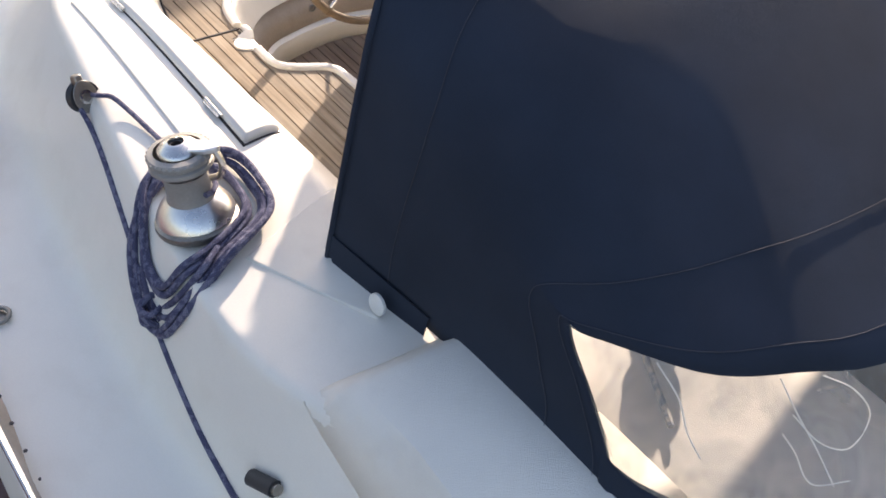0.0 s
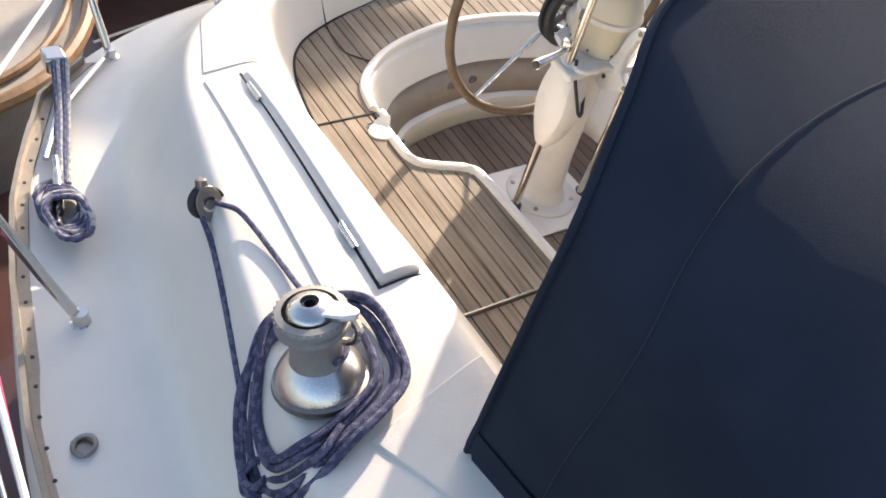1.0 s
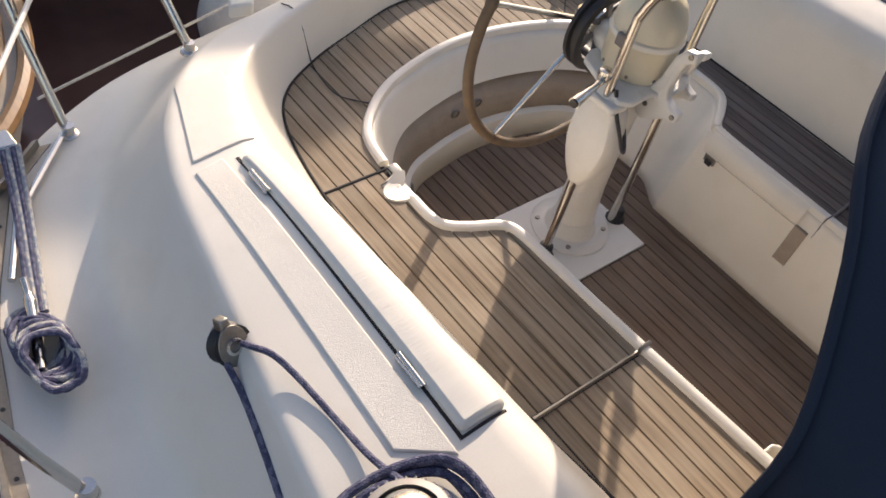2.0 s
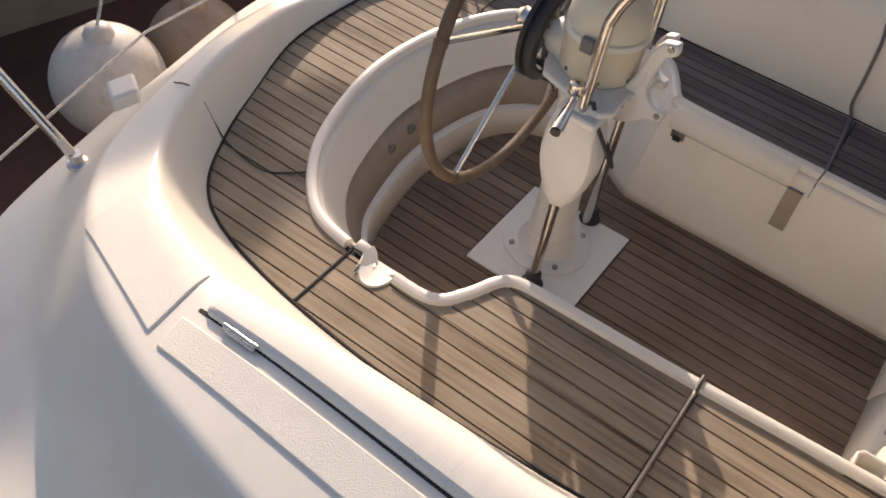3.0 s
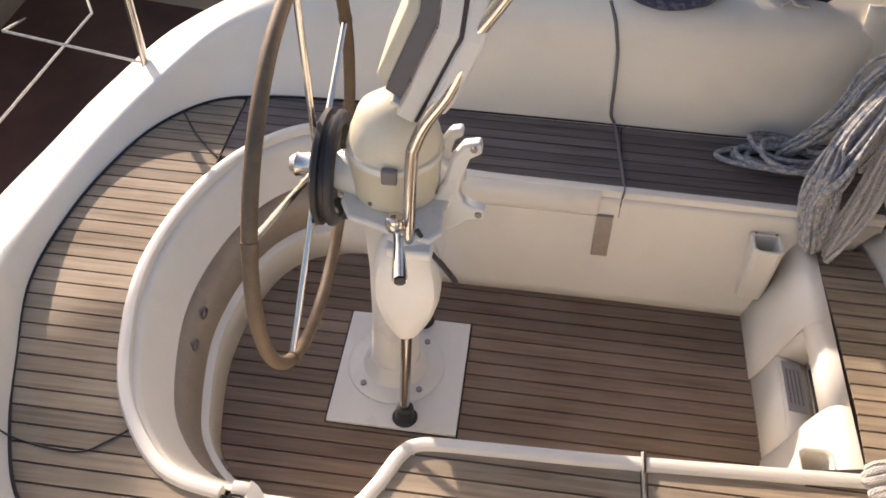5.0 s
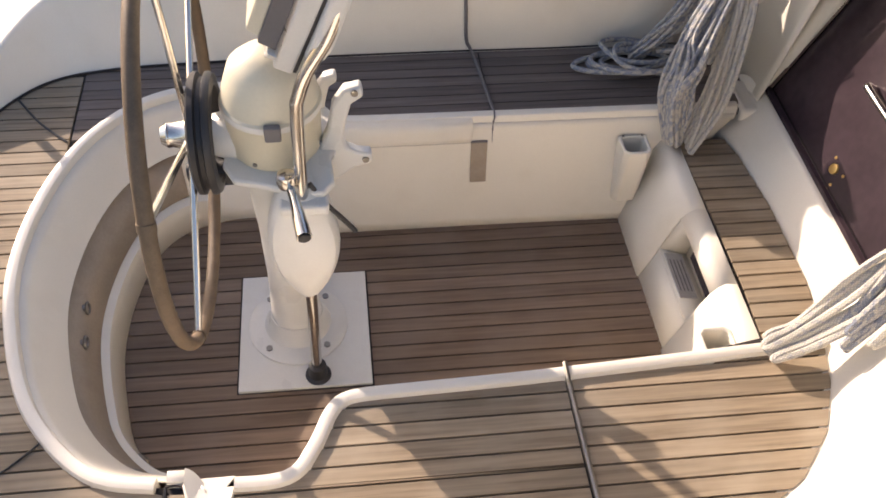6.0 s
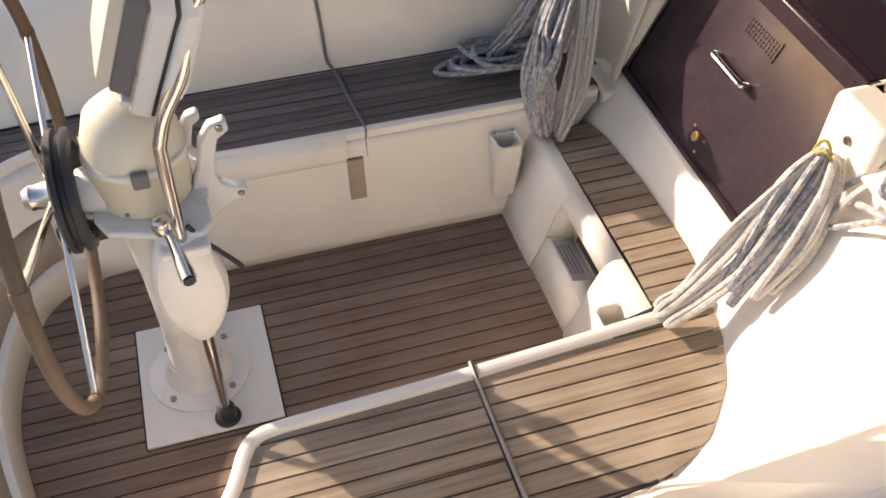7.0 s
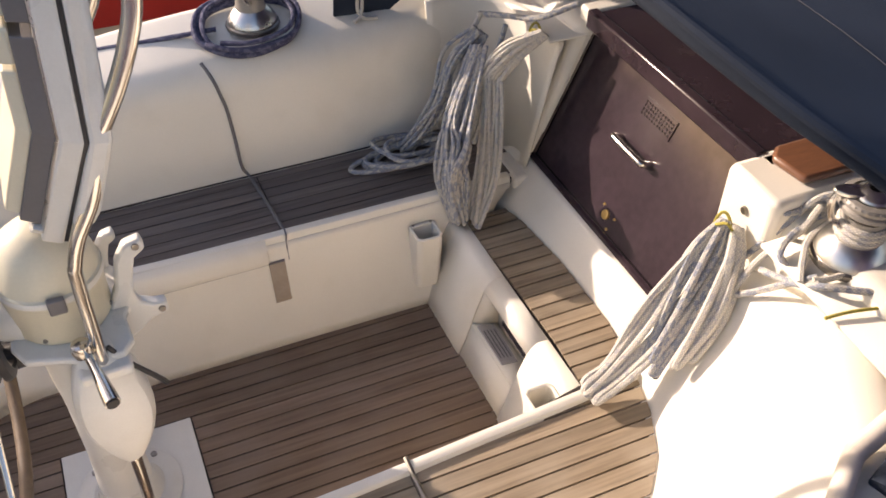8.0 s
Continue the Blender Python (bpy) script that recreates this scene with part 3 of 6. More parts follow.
# ---- walls of the well ----
levels_side = [(0.02, 0.362), (0.05, 0.34), (0.20, 0.30), (0.45, 0.20), (0.72, 0.10), (0.92, 0.03), (1.0, -0.002)]
levels_aft = [(0.0, 0.362), (0.10, 0.335), (0.46, 0.235), (0.32, 0.226), (0.72, 0.098), (0.88, 0.088), (1.0, -0.002)]
well_rows = [[] for _ in levels_side]
for i, ((rx, ry), (fx, fy)) in enumerate(zip(rim2, foot2)):
    w = min(max((-0.18 - rx) / 0.16, 0), 1)
    w = w * w * (3 - 2 * w)
    for row, (fs, zs), (fa, za) in zip(well_rows, levels_side, levels_aft):
        fr, z = fs * (1 - w) + fa * w, zs * (1 - w) + za * w
        row.append(V(rx + (fx - rx) * fr, ry + (fy - ry) * fr, z))
upper = part("well_wall", grid(bmesh.new(), well_rows), GEL)
tagged(upper, "cream glassfibre wall of the cockpit well under the seats", "well wall", kind="structure")
thicken(upper, 0.006, 0)
# panel under the helm seat: stains plus shade painted into its colour
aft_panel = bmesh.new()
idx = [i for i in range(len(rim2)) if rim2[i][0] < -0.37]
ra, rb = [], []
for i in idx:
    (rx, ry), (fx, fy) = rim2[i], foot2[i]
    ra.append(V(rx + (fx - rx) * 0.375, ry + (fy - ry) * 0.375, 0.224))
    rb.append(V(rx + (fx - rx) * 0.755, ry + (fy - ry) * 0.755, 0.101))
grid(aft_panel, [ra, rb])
tagged(thicken(part("locker_panel", aft_panel, RECESS), 0.004), "stained beige recessed panel under the helm seat, its shade put in the colour", "panel", kind="structure")


def on_aft(k, fr, z):
    """A place on the aft wall: k from 0 at port to 1 at starboard."""
    i = idx[int(k * (len(idx) - 1))]
    (rx, ry), (fx, fy) = rim2[i], foot2[i]
    return V(rx + (fx - rx) * fr, ry + (fy - ry) * fr, z), V(fx - rx, fy - ry, 0).normalized()


for k, fr, z, r, nm, mt, lab in ((0.90, 0.925, 0.055, 0.016, "drain_fitting", DULL, "dull metal drain fitting low in the aft wall"), (0.52, 0.56, 0.165, 0.008, "eye_bolt", DULL, "small tarnished eye bolt in the recessed panel"),
                                (0.60, 0.57, 0.162, 0.008, "eye_bolt", DULL, "small tarnished eye bolt in the recessed panel"), (0.97, 0.56, 0.165, 0.018, "drain_fitting", DULL, "dull metal drain fitting near the panel's end")):
    c, d = on_aft(k, fr, z)
    b = lathe(bmesh.new(), c - d * 0.004, [(r * 1.4, 0), (r * 1.4, 0.006), (r, 0.012), (r * 0.6, 0.012), (r * 0.55, 0.004), (0, 0.004)], 14, d)
    if nm == "eye_bolt":
        tube(b, [c + d * 0.012 + V(0, 0.016 * math.cos(a), 0.016 * math.sin(a)) for a in (j * math.pi / 6 for j in range(12))], 0.004, 6, closed=True)
    tagged(part(nm, b, mt), lab, nm.replace("_", " "))

# ---- cockpit sole ----
floor = bmesh.new()
sole_poly = foot2
slab(floor, [(x, y) for x, y in offset(sole_poly, -0.004)], -0.03, -0.006)
sole = tagged(part("floor", floor, CAULK, smooth=False), "teak-laid cockpit sole with black caulking", "floor", kind="structure")

# ---- bridge step across the front of the well ----
BR = 0.275
step_keys = [(1.035, -0.01), (1.06, 0.06), (1.10, 0.20), (1.118, 0.25), (1.134, BR), (1.150, BR + 0.011), (1.176, BR + 0.010), (1.182, BR - 0.01)]
WIN = (-0.155, 0.125)
ys = [-0.46, WIN[0], WIN[1], 0.46]
bw = bmesh.new()
for y0, y1 in zip(ys, ys[1:]):
    keys = step_keys if y0 != WIN[0] else step_keys[3:]
    grid(bw, [[V(x, y, z) for x, z in keys] for y in (y0, (y0 + y1) / 2, y1)])
# recess behind the opening: wall below it, ledge, cheeks and back
grid(bw, [[V(1.035, y, -0.01), V(1.06, y, 0.06), V(1.077, y, 0.12)] for y in WIN])
IN = (-0.14, 0.105)
grid(bw, [[V(1.077, y, 0.12), V(1.165, q, 0.105)] for y, q in zip(WIN, IN)])
for y, q in zip(WIN, IN):
    grid(bw, [[V(1.077, y, 0.12), V(1.10, y, 0.20), V(1.118, y, 0.25)], [V(1.165, q, 0.105), V(1.169, q, 0.18), V(1.172, q, 0.255)]])
grid(bw, [[V(1.165, q, 0.105), V(1.172, q, 0.255)] for q in IN])
bridge = tagged(part("bridge_step", bw, GEL), "white glassfibre step below the companionway, teak on top", "step", kind="structure")
thicken(bridge, 0.006, 1)
for y in (0.155, -0.145):
    s = tubes([(1.120, y, BR - 0.023), (1.134, y, BR + 0.001), (1.150, y, BR + 0.0115), (1.176, y, BR + 0.0105)], 0.0025, 6)
    tagged(part("joint", s, GREY), "grey sealant joint across the step", "joint", kind="structure")
tagged(part("step_caulking", slab(bmesh.new(), [(1.174, -0.46), (1.190, -0.16), (1.184, 0.12), (1.172, 0.425), (1.335, 0.425), (1.358, 0.34), (1.379, 0.12), (1.379, -0.16), (1.356, -0.36), (1.335, -0.46)], BR - 0.02, BR + 0.004), CAULK, smooth=False), "black caulking bed on the step", "caulking", kind="structure")
hatch = thing("inspection_window", (1.13, -0.12, 0.03), "small dark window recessed in the step's front", "window")
m_win = pose(1.160, -0.035, 0.190, 0, 3, 0)
part("pane", slab(bmesh.new(), [(-0.003, -0.105), (0.003, -0.105), (0.003, 0.105), (-0.003, 0.105)], -0.052, 0.058, m_win), SMOKE, hatch, "dark tinted pane", smooth=False)
m_pl = pose(1.114, 0.02, 0.120, 0, 12, 0)
part("vent_plate", slab(bmesh.new(), [(-0.028, -0.085), (0.028, -0.085), (0.028, 0.085), (-0.028, 0.085)], -0.002, 0.003, m_pl), PLATE, hatch, "silver plate with plain bars", smooth=False)
for k in range(4):
    part("bar", slab(bmesh.new(), [(-0.0018, -0.060), (0.0018, -0.060), (0.0018, 0.060), (-0.0018, 0.060)], 0.0025, 0.0040, m_pl @ pose(-0.018 + 0.012 * k, 0, 0)), GREY, hatch, smooth=False)

# ---- bulkhead, companionway and cabin top ----
sill_z = 0.405
bh = bmesh.new()
foot_x = ((-0.56, 1.325), (-0.36, 1.358), (-0.16, 1.381), (0.0, 1.384), (0.12, 1.381), (0.34, 1.360), (0.42, 1.34), (0.56, 1.30))
grid(bh, [[V(fx - 0.012, y, 0.20), V(fx, y, BR + 0.004), V(fx + 0.014, y, BR + 0.03), V(1.445 - 0.007 * y, y * 0.95, sill_z - 0.02), V(1.4625 - 0.014 * y, y * 0.95, sill_z)] for y, fx in foot_x])
grid(bh, [[V(1.47, -0.53, sill_z), V(1.53, -0.53, sill_z)], [V(1.455, 0.53, sill_z), V(1.515, 0.53, sill_z)]])
tagged(thicken(part("companionway_sill", bh, GEL), 0.01, 0), "white sill rising from the step to the companionway", "sill", kind="structure")


def post(name, y0, y1, lab):
    """The white bulkhead beside the companionway, leaning forward at the top."""
    lo = [(1.36, y0), (1.50, y0), (1.50, y1), (1.36, y1)]
    bm = bmesh.new()
    a = [V(x, y, 0.20) for x, y in lo]
    b = [V(x + 0.24, y, 0.86) for x, y in lo]
    va, vb = [bm.verts.new(p) for p in a], [bm.verts.new(p) for p in b]
    bm.faces.new(va[::-1])
    bm.faces.new(vb)
    for i in range(4):
        bm.faces.new((va[i], va[(i + 1) % 4], vb[(i + 1) % 4], vb[i]))
    return tagged(part(name, bm, GEL, bevel=0.03), lab, "bulkhead", kind="structure")


post("wall_port", 0.50, 0.80, "white bulkhead post on the port side of the companionway")
tagged(part("seat_corner", box(bmesh.new(), 1.375, 1.50, 0.445, 0.60, 0.20, SEAT + 0.004), GEL, bevel=0.012), "white moulded corner where the port seat meets the bulkhead", "moulding", kind="structure")
post("wall_starboard", -0.80, -0.285, "white bulkhead post on the starboard side of the companionway")

# curved end of the starboard seat, up to the cabin top
base_curve = smooth_path([(1.292, -0.34, SEAT - 0.006), (1.297, -0.42, SEAT - 0.006), (1.272, -0.535, SEAT - 0.006), (1.21, -0.66, SEAT - 0.006), (1.11, -0.772, SEAT - 0.006), (0.98, -0.845, SEAT - 0.012), (0.86, -0.90, SEAT - 0.04)], 6)
top_curve = smooth_path([(1.47, -0.30, 0.56), (1.50, -0.46, 0.70), (1.49, -0.68, 0.77), (1.40, -0.87, 0.785), (1.26, -1.02, 0.78), (1.06, -1.108, 0.758), (0.86, -1.15, 0.725)], 6)
endrows = []
for p, q in zip(base_curve, top_curve):
    d = q - p
    d.z = 0
    dn = d.normalized()
    endrows.append(rounded([p - dn * 0.03, p, q, q + dn * 0.16 + V(0, 0, -0.014)], [0.05, 0.10], 5))
seat_end = part("seat_end", grid(bmesh.new(), endrows), GEL)
tagged(thicken(seat_end, 0.006, 0), "white curved glassfibre wall closing the forward end of the seat", "seat end", kind="structure")
base_p = [V(p.x, -p.y, p.z) for p in smooth_path([(1.43, -0.48, SEAT - 0.006), (1.425, -0.62, SEAT - 0.006), (1.40, -0.74, SEAT - 0.006), (1.34, -0.80, SEAT - 0.006), (1.25, -0.815, SEAT - 0.006)], 5)]
top_p = [V(p.x, -p.y, p.z) for p in smooth_path([(1.52, -0.50, 0.76), (1.52, -0.66, 0.77), (1.48, -0.80, 0.775), (1.38, -0.88, 0.77), (1.25, -0.895, 0.765)], 5)]
rowsp = [rounded([p, q, q + (q - p).normalized() * 0.1 + V(0, 0, -0.05)], [0.08], 4) for p, q in zip(base_p, top_p)]
tagged(thicken(part("seat_end", grid(bmesh.new(), rowsp), GEL), 0.006, 0), "white glassfibre corner at the forward end of the port seat", "seat end", kind="structure")
ct = bmesh.new()
for sgn in (1, -1):
    grid(ct, [[V(x, sgn * y, z + 0.03 * (1 - (y / 1.15) ** 2)) for y, z in ((0.50, 0.80), (0.70, 0.795), (0.9, 0.79), (1.03, 0.785), (1.10, 0.775), (1.13, 0.72))] for x in (1.49, 1.9, 2.5, 3.2)])
grid(ct, [[V(x, y, 0.845) for y in (-0.5, 0, 0.5)] for x in (2.4, 3.2)])
# the raised side of the cabin trunk, rising in a step from the coaming
grid(ct, [[surf(x + 0.065, -1.10, 0.006 + h), surf(x + 0.05, -1.22, 0.012 + h), surf(x + 0.024, -1.36, 0.006 + h), surf(x, -1.47, 0.003 + h * 0.9), surf(x - 0.004, -1.505, 0.002 + h * 0.55), surf(x - 0.01, -1.55, 0.001)] for x, h in ((1.488, -0.004), (1.505, 0.004), (1.530, 0.040), (1.542, 0.046), (1.56, 0.047), (1.75, 0.047), (2.2, 0.047), (3.05, 0.047))])
tagged(thicken(part("cabin_top", ct, NONSKID), 0.008, 0), "off-white non-skid cabin top under the sprayhood", "cabin top", kind="structure")
# back wall under the deck, closes the hull towards the bow
tagged(part("hull_bulkhead", box(bmesh.new(), 3.15, 3.2, -2.0, 2.0, -0.95, 0.8), GEL, smooth=False), "white bulkhead closing the hull forward", "bulkhead", kind="structure")

# ---- water ----
tagged(part("water", grid(bmesh.new(), [[V(x, y, -0.85) for y in (-900, -30, -8, 0, 8, 30, 900)] for x in (-900, -30, -8, 0, 8, 30, 900)]), WATER), "dark brown still harbour water", "water", kind="structure")


# ---- steering pedestal ----
PC = V(-0.01, 0.018, 0)
ped = thing("steering_pedestal", (-0.01, 0.018, 0), "white steering pedestal with compass, guard rails and engine lever", "pedestal")
part("base_plate", slab(bmesh.new(), [(-0.175, -0.20), (0.193, -0.20), (0.193, 0.207), (-0.175, 0.207)], -0.003, 0.007), WHITE, ped, "square off-white plate let into the teak", smooth=False, bevel=0.002)
part("flange", lathe(bmesh.new(), PC + V(0, 0, 0.007), [(0.142, 0), (0.142, 0.006), (0.132, 0.011), (0.095, 0.014), (0.082, 0.03), (0.074, 0.07), (0, 0.07)], 40), WHITE, ped)
for sx, sy in ((-1, -1), (-1, 1), (1, -1), (1, 1)):
    part("bolt", lathe(bmesh.new(), PC + V(sx * 0.081, sy * 0.088, 0.012), [(0.013, 0), (0.013, 0.004), (0.009, 0.006), (0.009, 0.012), (0, 0.013)], 12), DULL, ped, "dull bolt head")
part("column", lathe(bmesh.new(), PC + V(0, 0, 0.03), [(0.078, 0), (0.070, 0.06), (0.064, 0.20), (0.066, 0.40), (0.074, 0.55), (0.088, 0.63), (0.10, 0.665), (0, 0.665)], 32), WHITE, ped)
top_out = [(-0.125, -0.05), (-0.10, -0.10), (-0.02, -0.125), (0.03, -0.15), (0.10, -0.155), (0.125, -0.12), (0.12, -0.04), (0.15, 0.02), (0.14, 0.10), (0.09, 0.18), (0.02, 0.19), (-0.06, 0.13), (-0.12, 0.09)]
part("head_plate", slab(bmesh.new(), top_out, 0.695, 0.715), WHITE, ped, bevel=0.006)
comp = part("compass_housing", lathe(bmesh.new(), (-0.005, 0.02, 0.715), [(0.100, 0), (0.106, 0.01), (0.108, 0.11), (0.112, 0.115), (0.112, 0.135), (0.107, 0.14), (0.104, 0.17), (0.085, 0.225), (0.05, 0.255), (0, 0.265)], 36), CREAM, ped, "cream compass housing with domed cover")
part("band", lathe(bmesh.new(), (-0.005, 0.02, 0.835), [(0.1135, 0), (0.1145, 0.004), (0.1145, 0.012), (0.1135, 0.016)], 36), WHITE, comp)
part("clasp", box(bmesh.new(), -0.018, 0.018, -0.105, -0.088, 0.822, 0.862), GREY, comp, "grey clasp", bevel=0.004)
for a in (-2.0, -1.1, -0.3):
    part("screw", lathe(bmesh.new(), V(-0.005 + 0.106 * math.cos(a), 0.02 + 0.106 * math.sin(a), 0.735), [(0.006, 0), (0.005, 0.003), (0, 0.003)], 8, (math.cos(a), math.sin(a), 0)), DULL, comp)
# arms of the folding-table bracket
web = [(0.06, 0.625), (0.085, 0.70), (0.115, 0.77), (0.13, 0.845), (0.155, 0.885), (0.195, 0.895), (0.20, 0.865), (0.172, 0.845), (0.160, 0.80), (0.150, 0.745), (0.158, 0.715), (0.185, 0.70), (0.215, 0.695), (0.215, 0.665), (0.175, 0.655), (0.14, 0.625), (0.10, 0.60)]
for yy, s_ in ((0.0, 1.0), (0.15, 0.72)):
    part("table_bracket", slab(bmesh.new(), [(x * s_, 0.60 + (z - 0.60) * s_) for x, z in web], -0.016, 0.016, pose(0, yy, 0, 90, 0, 0)), WHITE, ped, "white cast bracket arm", bevel=0.007)
for p in ((0.20, -0.015, 0.68), (0.18, -0.015, 0.878), (0.10, -0.015, 0.66)):
    part("bolt", lathe(bmesh.new(), p, [(0.009, 0), (0.008, 0.005), (0, 0.006)], 10, (0, -1, 0)), DULL, ped)
# wheel boss and shaft
part("wheel_boss", lathe(bmesh.new(), (-0.03, 0.02, 0.745), [(0.0, 0), (0.06, 0), (0.062, 0.06), (0.05, 0.11), (0.035, 0.13), (0, 0.13)], 24, (-1, 0, 0)), WHITE, ped)
part("steering_shaft", tubes([(-0.03, 0.02, 0.645), (-0.22, 0.02, 0.63)], 0.022, 14), BLACK, ped)
part("steering_shaft", tubes([(-0.02, 0.02, 0.645), (-0.12, 0.02, 0.638)], 0.030, 14), DULL, ped)
# drop-shaped engine control cover on the starboard side
tear = []
for k in range(28):
    a = 2 * math.pi * k / 28
    z = math.cos(a)
    w = math.sin(a) * (0.085 if z > 0 else 0.085 * (1 - 0.42 * z * z))
    tear.append((0.045 + w, 0.532 + z * 0.203))
bmt = bmesh.new()
rw = []
for y, s in ((-0.075, 0.80), (-0.10, 0.97), (-0.13, 1.0), (-0.15, 0.96), (-0.165, 0.85), (-0.172, 0.6), (-0.174, 0.2), (-0.1742, 0.0)):
    rw.append([V(0.045 + (x - 0.045) * s, y, 0.532 + (z - 0.532) * s) for x, z in tear + tear[:1]])
grid(bmt, rw)
bmesh.ops.remove_doubles(bmt, verts=bmt.verts, dist=1e-5)
cover = part("control_cover", bmt, WHITE, ped, "glossy white drop-shaped engine control cover")
part("lever", tubes(smooth_path([(0.025, -0.145, 0.745), (0.038, -0.20, 0.742), (0.057, -0.30, 0.730)], 4), [0.011] * 5 + [0.0125, 0.0145, 0.0165, 0.0172], 14), STEEL, cover, "chrome throttle lever")
part("lever_end", lathe(bmesh.new(), (0.0574, -0.3015, 0.7295), [(0, 0.002), (0.0135, 0.002), (0.0135, 0.0), (0, 0.0)], 14, (0.18, -0.95, -0.1)), BLACK, cover, "dark open end of the lever tube")
part("knob", lathe(bmesh.new(), (0.022, -0.15, 0.735), [(0, 0), (0.02, 0.004), (0.024, 0.02), (0.02, 0.036), (0, 0.042)], 16), STEEL, ped, "chrome ball knob")
part("clamp", box(bmesh.new(), 0.0, 0.11, -0.185, -0.11, 0.672, 0.70), WHITE, ped, bevel=0.008)
# guard rails
for y, y_top in ((-0.15, -0.15), (0.19, 0.19)):
    part("guard_rail", tubes(smooth_path([(0.042, y - 0.01, 0.01), (0.047, y - 0.002, 0.30), (0.052, y, 0.66), (0.058, y, 0.93), (0.066, y, 0.985), (0.088, y, 1.045), (0.130, y_top, 1.12), (0.160, y_top, 1.20)], 6), 0.0145, 14), STEEL, ped, "bent stainless guard rail")
part("guard_rail", tubes(smooth_path([(0.150, -0.145, 1.21), (0.178, -0.15, 1.265), (0.225, -0.15, 1.345), (0.262, -0.15, 1.425), (0.285, -0.15, 1.50), (0.292, -0.145, 1.60), (0.293, -0.10, 1.66), (0.293, 0.14, 1.66), (0.292, 0.185, 1.60), (0.285, 0.19, 1.50), (0.262, 0.19, 1.425), (0.225, 0.19, 1.345), (0.178, 0.19, 1.265), (0.150, 0.185, 1.21)], 6), 0.0175, 16), STEEL, ped, "thick polished upper guard rail")
for y in (-0.16, 0.20):
    part("rail_foot", lathe(bmesh.new(), (0.044, y, 0.004), [(0.036, 0), (0.036, 0.006), (0.027, 0.012), (0.024, 0.05), (0.017, 0.056), (0, 0.056)], 20), BLACK if y < 0 else BLACK, ped, "dark rubber rail foot")
part("cable", tubes(smooth_path([(0.07, -0.14, 0.73), (0.10, -0.15, 0.68), (0.14, -0.15, 0.62), (0.165, -0.145, 0.575), (0.155, -0.12, 0.565), (0.10, -0.08, 0.60)], 6), 0.006, 8), BLACK, ped, "black control cable")

# ---- instrument pod on the guard rail ----
pod = thing("instrument_pod", (0.07, 0.02, 1.0), "white faceted instrument pod with grey display frames on the rail", "instrument pod")
POD_Y = 0.02
SPINE = [(0.058, 1.000), (0.152, 1.258), (0.178, 1.570), (0.180, 1.63)]   # side view of the seam, bent at a knee


def spine(t):
    """A point of the seam (0 foot, 1 knee, 2 shoulder, 3 top) and the direction out of the face."""
    i = min(int(t), 2)
    (x0, z0), (x1, z1) = SPINE[i], SPINE[i + 1]
    dirs = []
    for (xa, za), (xb, zb) in zip(SPINE, SPINE[1:]):
        dirs.append(V(-(zb - za), 0, xb - xa).normalized())
    d = dirs[i] if t != i or i == 0 else (dirs[i - 1] + dirs[i]).normalized()
    return V(x0 + (x1 - x0) * (t - i), POD_Y, z0 + (z1 - z0) * (t - i)), d


def pod_shell(stations, d0, d1):
    """A bent shell between two depths; stations are (t, half width at d0, half width at d1)."""
    rws = []
    for t, w0, w1 in stations:
        p, d = spine(t)
        a, b = p + d * d0, p + d * d1
        rws.append([a + V(0, -w0, 0), b + V(0, -w1, 0), b, b + V(0, w1, 0), a + V(0, w0, 0), a, a + V(0, -w0, 0)])
    bm = grid(bmesh.new(), rws)
    for r in (rws[0], rws[-1]):
        bm.faces.new([bm.verts.new(q) for q in r[:-1]])
    bmesh.ops.remove_doubles(bm, verts=bm.verts, dist=1e-5)
    return bm


part("front_shell", pod_shell([(0.0, 0.125, 0.118), (1, 0.19, 0.18), (2, 0.17, 0.16), (3, 0.14, 0.13)], 0.003, 0.044), WHITE, pod, smooth=False, bevel=0.006)
part("back_shell", pod_shell([(0.22, 0.150, 0.140), (0.42, 0.180, 0.176), (1, 0.192, 0.188), (1.1, 0.188, 0.184), (2, 0.17, 0.15), (3, 0.14, 0.12)], -0.003, -0.046), WHITE, pod, smooth=False, bevel=0.010)
part("seal", pod_shell([(0.02, 0.122, 0.122), (1, 0.187, 0.187), (2, 0.167, 0.167), (2.97, 0.138, 0.138)], -0.004, 0.004), BLACK, pod, "black rubber seal", smooth=False)
part("foot_lip", pod_shell([(0.02, 0.10, 0.095), (0.14, 0.135, 0.13)], 0.043, 0.064), WHITE, pod, smooth=False, bevel=0.004)
part("edge_band", pod_shell([(0.10, 0.128, 0.122), (1, 0.172, 0.168), (2, 0.152, 0.148), (2.9, 0.125, 0.12)], 0.043, 0.049), SATIN, pod, "bright edge round the display surround", smooth=False, bevel=0.002)
part("display_frame", pod_shell([(0.16, 0.120, 0.108), (1, 0.165, 0.152), (1.62, 0.155, 0.142)], 0.048, 0.085), GREY, pod, "grey display surround", smooth=False, bevel=0.003)
part("display_frame", pod_shell([(1.70, 0.155, 0.142), (2, 0.148, 0.135), (2.85, 0.12, 0.11)], 0.048, 0.085), GREY, pod, "grey display surround", smooth=False, bevel=0.003)
